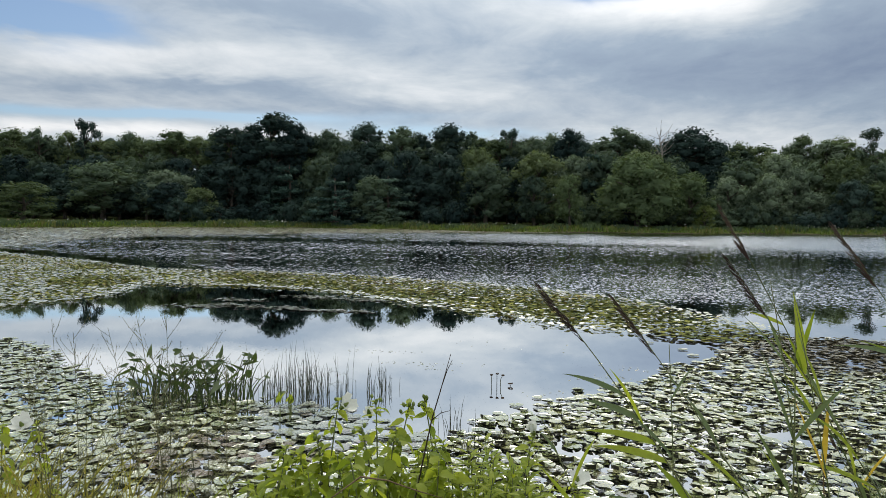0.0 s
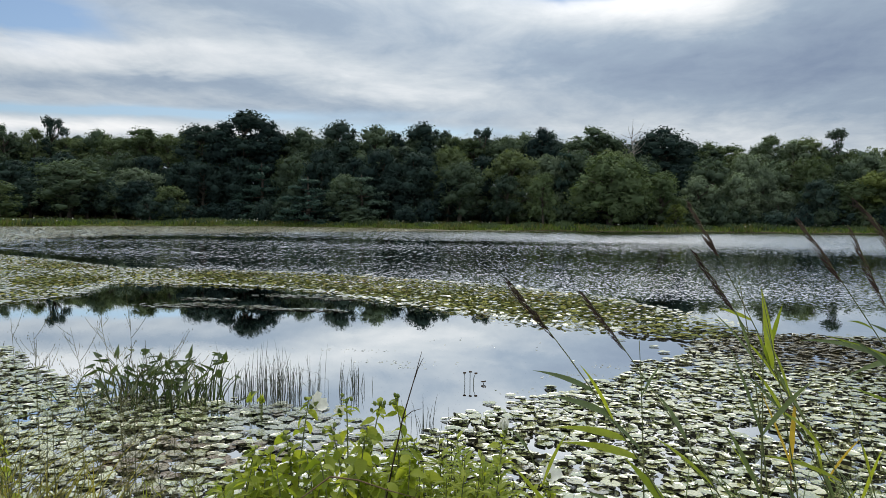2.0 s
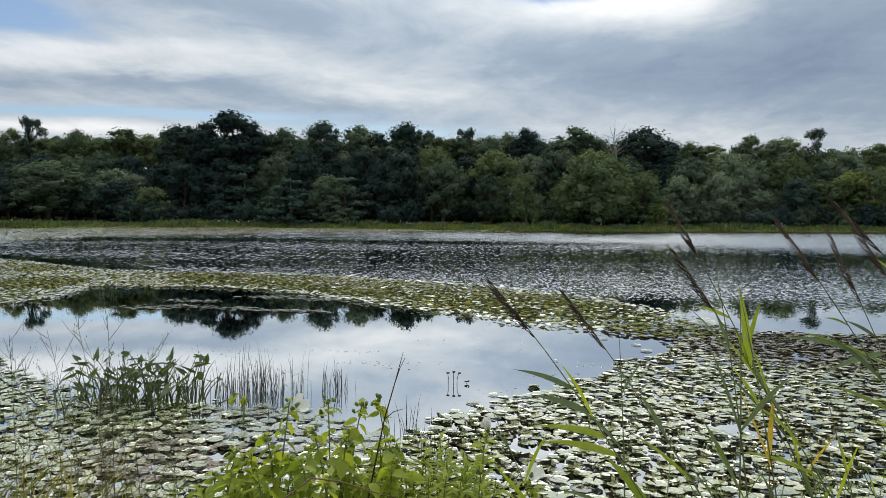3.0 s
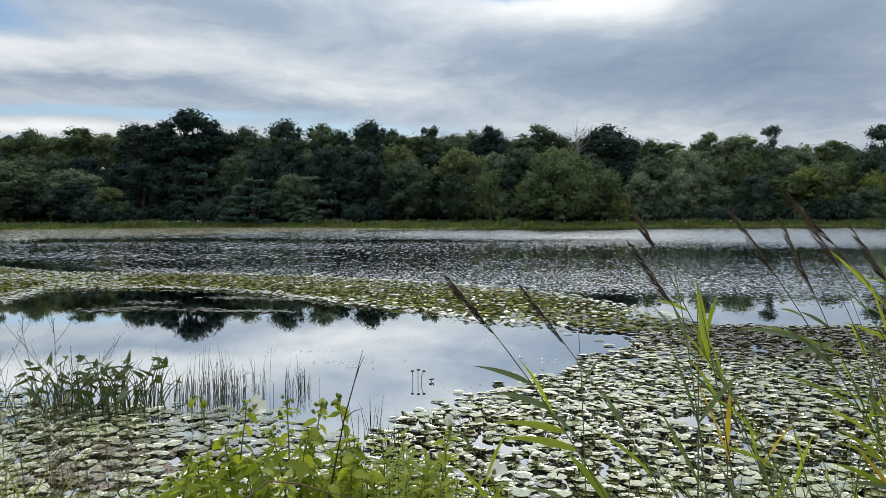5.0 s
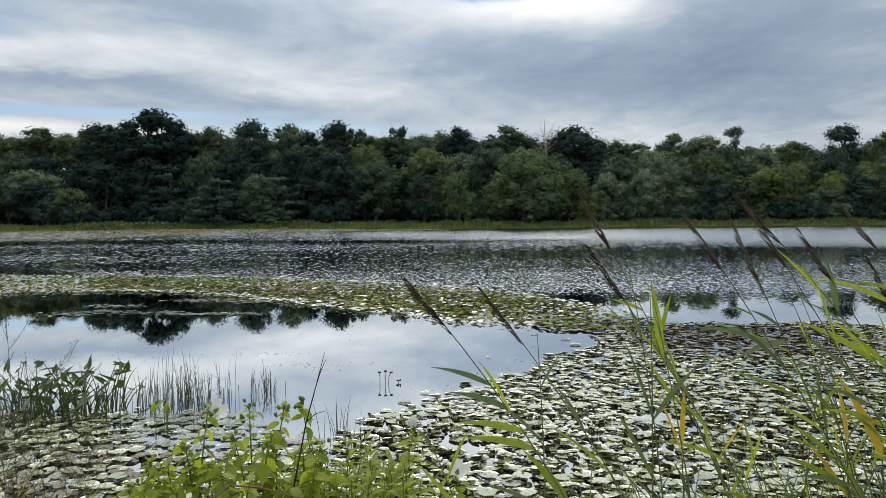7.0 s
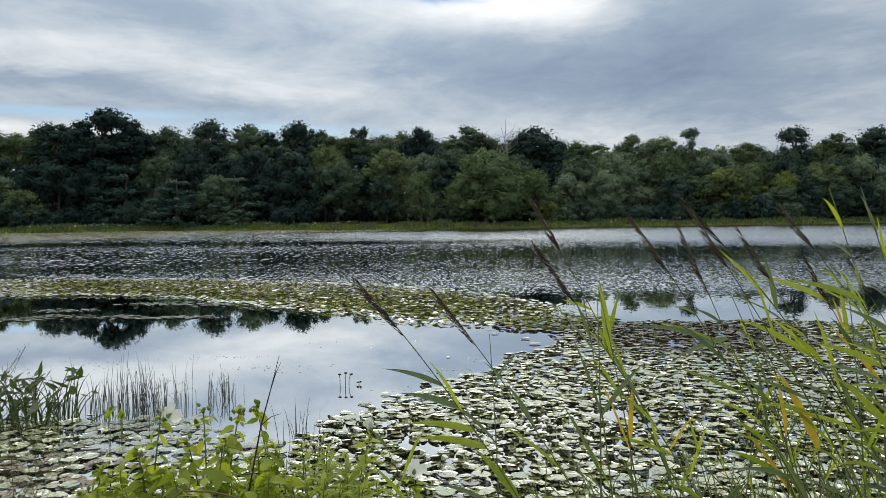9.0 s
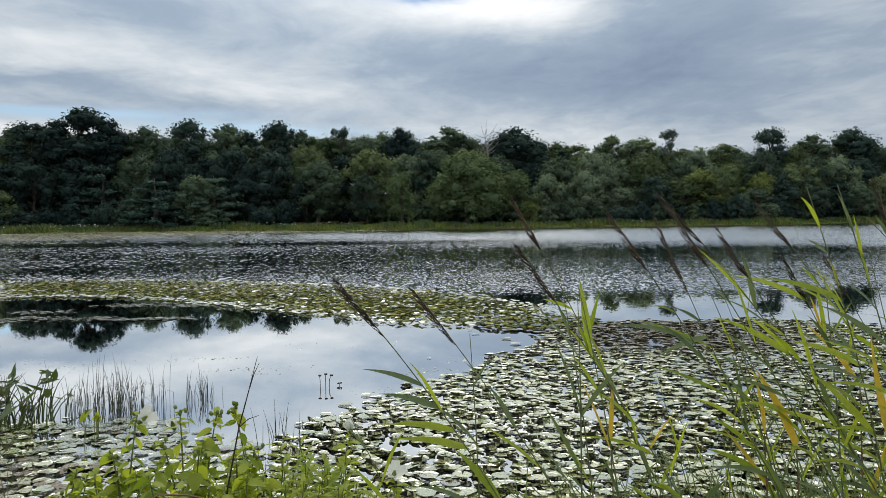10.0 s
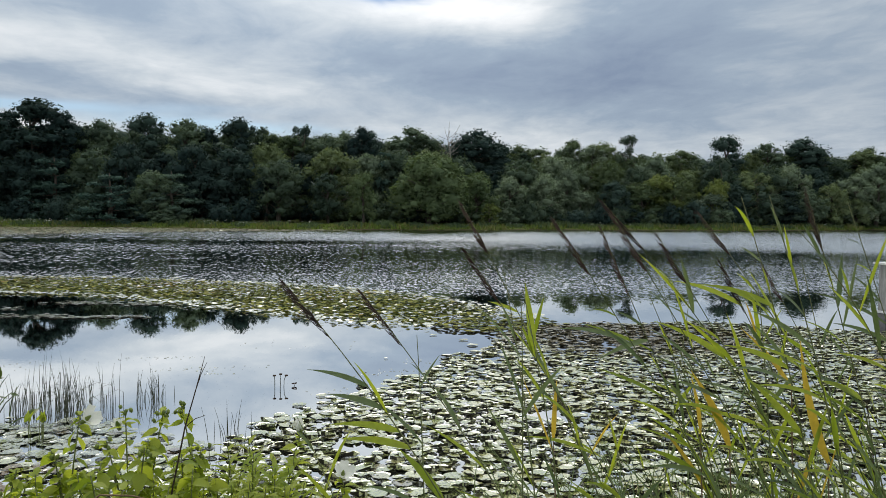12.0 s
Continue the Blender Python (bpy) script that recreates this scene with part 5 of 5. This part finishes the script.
TALL = []
for i, row in enumerate(REEDS_A + REEDS_B):
    bare = i in (9, 10, 12, 13)
    few = {0: 3, 1: 6, 2: 8}.get(i, 11)
    TALL.append(reed(row[:3], row[3:], 400 + i, not bare, 13 if bare else few, "tall leafy green reed without a plume" if bare else "tall green reed with a drooping purple-brown plume"))
for i, row in enumerate(SHORT_REEDS):
    reed(row[:3], row[3:], 450 + i, False, 6, "young green reed without a plume", False)


for i, row in enumerate(YOUNG_REEDS):
    reed(row[:3], row[3:], 470 + i, False, 4, "slim young reed with upright narrow leaves", False)


# the broad leaves: where each leaves its reed, its tip, and its width
BROAD = [(1.93, 2.35, 1.64, 1.68, 1.71, 0.026), (1.97, 2.35, 1.58, 1.70, 1.67, 0.026), (1.96, 2.35, 1.51, 1.70, 1.64, 0.028), (1.96, 2.30, 1.44, 1.73, 1.52, 0.026),
         (2.10, 2.20, 1.24, 1.92, 1.43, 0.034), (1.71, 2.40, 1.54, 1.65, 1.73, 0.024), (2.08, 2.30, 1.58, 2.11, 1.76, 0.022), (1.20, 2.40, 1.43, 1.18, 1.67, 0.032),
         (1.06, 2.20, 1.17, 0.93, 1.32, 0.032), (0.70, 2.30, 1.44, 0.53, 1.50, 0.020), (0.75, 2.30, 1.36, 0.58, 1.41, 0.024), (0.81, 2.20, 1.31, 0.61, 1.34, 0.026),
         (0.83, 2.20, 1.25, 0.62, 1.27, 0.028), (1.59, 2.40, 1.46, 1.39, 1.40, 0.024), (2.06, 2.40, 1.47, 2.00, 1.67, 0.024), (2.37, 2.30, 1.34, 2.17, 1.42, 0.030)]


def broad_leaves():
    r = random.Random(61)
    for bx, by, bz, tx, tz, wide in BROAD:
        base, tip = Vector((bx, by, bz)), Vector((tx, by, tz))
        t, line = min(TALL, key=lambda r_: min((p - base).length for p in r_[1]))
        fine = [a.lerp(b, k / 6) for a, b in zip(line, line[1:]) for k in range(6)]
        on = min(fine, key=lambda p: (p - base).length)
        foot = Vector(t.location)
        tip = tip + (on - base)
        tip.y += r.uniform(-0.06, 0.06)
        mid = on.lerp(tip, 0.5) + Vector((0, 0, 0.10 * (tip - on).length))
        lb = Bits()
        lb.blade([p - foot for p in bend(on, mid, tip, 8)], [0.8 * wide * f for f in (0.45, 0.85, 1.0, 0.98, 0.86, 0.68, 0.46, 0.22, 0.02)], (r.uniform(-0.2, 0.2), -0.85, 0.5), 0.22)
        child("leaf", smooth(lb.mesh("leaf", REED_SHADED if r.random() < 0.3 else REED)), t, "broad green leaf")


broad_leaves()


def low_reeds():
    r = random.Random(46)
    for i in range(30):
        x, y = 1.35 + 1.95 * r.random() ** 0.7, r.uniform(2.3, 3.3)
        h = r.uniform(0.95, 1.4) + 0.10 * max(0, x - 1.8)
        lean = r.uniform(0.05, 0.30)
        reed((x - lean, y, h), (x, y, h * 0.62), 500 + i, i % 6 == 5, 5, "short leafy reed in the reed bed" if i % 6 != 5 else "short reed with a small dark plume", False)


low_reeds()


def yellow_leaf(a, b, c, wide, seed):
    """A long yellowed leaf hanging on its own dead reed stem."""
    a, b, c = Vector(a), Vector(b), Vector(c)
    foot = Vector((a.x + 0.05, a.y, bank_z(a.x, a.y) - 0.02))
    t = thing("reed", "dead reed stem with a long orange-yellow leaf", "reed", "reeds on the near bank", foot)
    s = Bits()
    s.tube([(0, 0, 0), (a - foot) * 0.5, a - foot], [0.004, 0.0035, 0.002], 5)
    child("stem", s.mesh("stem", TAN_STEM), t)
    lb = Bits()
    lb.blade([p - foot for p in bend(a, b, c, 7)], [wide * f for f in (0.4, 0.85, 1.0, 0.95, 0.8, 0.58, 0.32, 0.03)], (0.1, -0.9, 0.4), 0.3)
    child("leaf", smooth(lb.mesh("leaf", REED_OLD)), t, "orange-yellow leaf")


yellow_leaf((1.84, 2.3, 1.16), (1.79, 2.3, 1.29), (1.70, 2.3, 1.42), 0.032, 1)
yellow_leaf((2.15, 2.25, 1.12), (2.07, 2.25, 1.25), (2.04, 2.25, 1.52), 0.038, 2)
yellow_leaf((1.79, 2.4, 1.18), (1.78, 2.4, 1.29), (1.75, 2.4, 1.38), 0.016, 3)
yellow_leaf((1.31, 2.5, 1.14), (1.31, 2.5, 1.25), (1.32, 2.5, 1.35), 0.018, 4)
yellow_leaf((2.18, 2.5, 1.30), (2.10, 2.5, 1.42), (1.98, 2.5, 1.52), 0.020, 5)


# weeds with loose seed heads
WEEDS = [(-1.07, 2.60, 1.53), (-0.95, 2.60, 1.54), (-1.50, 2.70, 1.49), (-1.27, 2.60, 1.38), (-1.09, 2.50, 1.35), (-1.48, 2.80, 1.42), (-0.95, 2.70, 1.37), (-1.46, 3.00, 1.41),
         (-1.13, 2.80, 1.36), (-1.50, 2.60, 1.34), (-1.03, 2.50, 1.27), (-1.24, 2.60, 1.18), (-1.05, 2.80, 1.18), (-1.88, 3.00, 1.34), (-1.12, 3.20, 1.30), (-1.10, 3.40, 1.22),
         (-1.35, 2.7, 1.22), (-1.65, 2.75, 1.26), (-0.90, 2.9, 1.12), (-1.2, 2.95, 1.10)]


def seed_weed(x, y, top, seed):
    r = random.Random(seed)
    fx, fy = x + r.uniform(-0.05, 0.15), y + r.uniform(-0.05, 0.1)
    foot = bank_z(fx, fy) - 0.03
    t = thing("seed_weed", "thin brownish weed with a loose branching seed head", "wild grass", "weeds on the near bank", (fx, fy, foot))
    h = top - foot
    line = bend((0, 0, 0), (0.02, 0, h * 0.5), (x - fx, y - fy, h), 12)
    b, s = Bits(), Bits()
    b.tube(line, [0.0028 - 0.00017 * i for i in range(13)], 4)
    for k in range(34):
        q = r.uniform(0.30, 0.98)
        i = min(11, int(q * 12))
        at = line[i].lerp(line[i + 1], q * 12 - i)
        w = r.uniform(0, 6.28)
        far = r.uniform(0.05, 0.19) * (1.25 - 0.7 * q)
        tip = at + Vector((math.cos(w) * far, math.sin(w) * far * 0.7, far * r.uniform(0.6, 1.6)))
        twig = bend(at, at.lerp(tip, 0.5) + Vector((math.cos(w), math.sin(w), 0)) * far * 0.15, tip, 3)
        b.tube(twig, [0.0012, 0.001, 0.0009, 0.0006], 3)
        for j in range(5):
            p = twig[r.randint(1, 3)] + Vector((r.gauss(0, 0.008), r.gauss(0, 0.008), r.gauss(0, 0.010)))
            e = r.uniform(0.0009, 0.0016)
            s.add([p + Vector(d) * e for d in ((1, 0, 0), (-1, 0, 0), (0, 1, 0), (0, -1, 0), (0, 0, 3.2), (0, 0, -3.2))],
                  [(0, 2, 4), (2, 1, 4), (1, 3, 4), (3, 0, 4), (2, 0, 5), (1, 2, 5), (3, 1, 5), (0, 3, 5)])
    child("stem", b.mesh("stem", WEED), t)
    tagged(child("seed_head", s.mesh("seed_head", WEED), t), kind="stuff")
    for k in range(4):
        q = r.uniform(0.15, 0.55)
        i = int(q * 12)
        at = line[i]
        w = r.uniform(0, 6.28)
        size = r.uniform(0.10, 0.22)
        lb = Bits()
        d = Vector((math.cos(w), math.sin(w), 0))
        lb.blade(bend(at, at + d * size * 0.4 + Vector((0, 0, size * 0.6)), at + d * size + Vector((0, 0, size * 0.5)), 5), [0.003, 0.006, 0.006, 0.005, 0.003, 0.0005])
        child("leaf", lb.mesh("leaf", WEED), t)


for i, (x, y, top) in enumerate(WEEDS):
    seed_weed(x, y, top, 600 + i)

def dead_stalk(points, radii, label, mat, twigs=()):
    foot = Vector(points[0])
    t = thing("dead_stalk", label, "dead stem", at=foot)
    b = Bits()
    pts = [Vector(p) - foot for p in points]
    b.tube(pts, radii, 5)
    for a, c in twigs:
        b.tube([pts[a], (pts[a] + Vector(c)) / 2 + Vector((0, 0, 0.01)), Vector(c)], [0.002, 0.0016, 0.0008], 4)
    child("stem", smooth(b.mesh("stem", mat)), t)


dead_stalk([(-0.09, 2.92, bank_z(-0.09, 2.92)), (-0.07, 2.92, 0.75), (-0.045, 2.92, 0.88), (0.0, 2.92, 1.10), (0.04, 2.92, 1.24), (0.075, 2.92, 1.37)],
           [0.0045, 0.0042, 0.0036, 0.003, 0.0022, 0.001], "thin dark dead stalk rising over the mallows", DEAD_STEM, ((3, (0.165, 0.0, 0.98)), (4, (0.17, 0.01, 1.18))))
dead_stalk([(-0.55, 2.55, bank_z(-0.55, 2.55)), (-0.36, 2.6, 0.85), (-0.20, 2.60, 0.975), (-0.10, 2.60, 0.968), (0.0, 2.60, 0.94), (0.14, 2.62, 0.90)],
           [0.0025, 0.003, 0.0034, 0.0032, 0.0026, 0.001], "brown dead stem bent over among the leaves", TAN_STEM)


def bank_grass(cx, cy, sx, sy, count, tall, seed, label, mat):
    r = random.Random(seed)
    b = Bits()
    for k in range(count):
        x, y = cx + r.uniform(-sx, sx), cy + r.uniform(-sy, sy)
        z = bank_z(x, y)
        h = tall * r.uniform(0.5, 1.15)
        w = r.uniform(0, 6.28)
        d = Vector((math.cos(w), math.sin(w), 0)) * h * r.uniform(0.15, 0.6)
        b.blade(bend((x, y, z - 0.02), (x, y, z + h * 0.7), (x + d.x, y + d.y, z + h * r.uniform(0.75, 1.0)), 5), [0.006, 0.007, 0.007, 0.006, 0.004, 0.0006], (0.2, -1, 0.1))
    tagged(new("bank_grass", b.mesh("bank_grass", mat)), label, "grass", kind="stuff")


bank_grass(-1.75, 2.75, 0.5, 0.35, 420, 0.80, 71, "yellowing grass at the edge of the bank", DRY_GRASS)
bank_grass(-0.35, 2.7, 0.75, 0.4, 380, 0.66, 72, "green grass under the mallows", GOLD)
bank_grass(2.2, 2.9, 1.1, 0.5, 500, 0.75, 73, "green grass round the feet of the reeds", REED_SHADED)
bank_grass(0.0, 0.6, 4.0, 1.6, 1500, 0.22, 74, "short grass on the bank", DRY_GRASS)


# ---------------------------------------------------------------- the post in the water
def water_post(x, y):
    t = thing("water_post", "weathered grey square post with a pale cap standing in the pond", "post", at=(x, y, 0))

    def block(name, sx, sy, z0, z1, mat, bevel, label=""):
        bm = bmesh.new()
        bmesh.ops.create_cube(bm, size=1, matrix=Matrix.Translation((0, 0, (z0 + z1) / 2)) @ Matrix.Diagonal((sx, sy, z1 - z0, 1)))
        bmesh.ops.bevel(bm, geom=bm.edges[:], offset=bevel, segments=2, affect="EDGES")
        me = bpy.data.meshes.new(name)
        bm.to_mesh(me)
        bm.free()
        me.materials.append(mat)
        return child(name, me, t, label)

    block("post", 0.20, 0.20, -0.9, 1.13, POST_WOOD, 0.01)
    block("cap", 0.34, 0.34, 1.13, 1.165, POST_CAP, 0.008, "pale flat cap")
    block("collar", 0.235, 0.235, 0.30, 0.34, POST_CAP, 0.006, "pale collar")
    block("sleeve", 0.25, 0.25, 0.0, 0.296, POST_BOX, 0.008, "dark sleeve at the waterline")


water_post(9.66, 11.25)
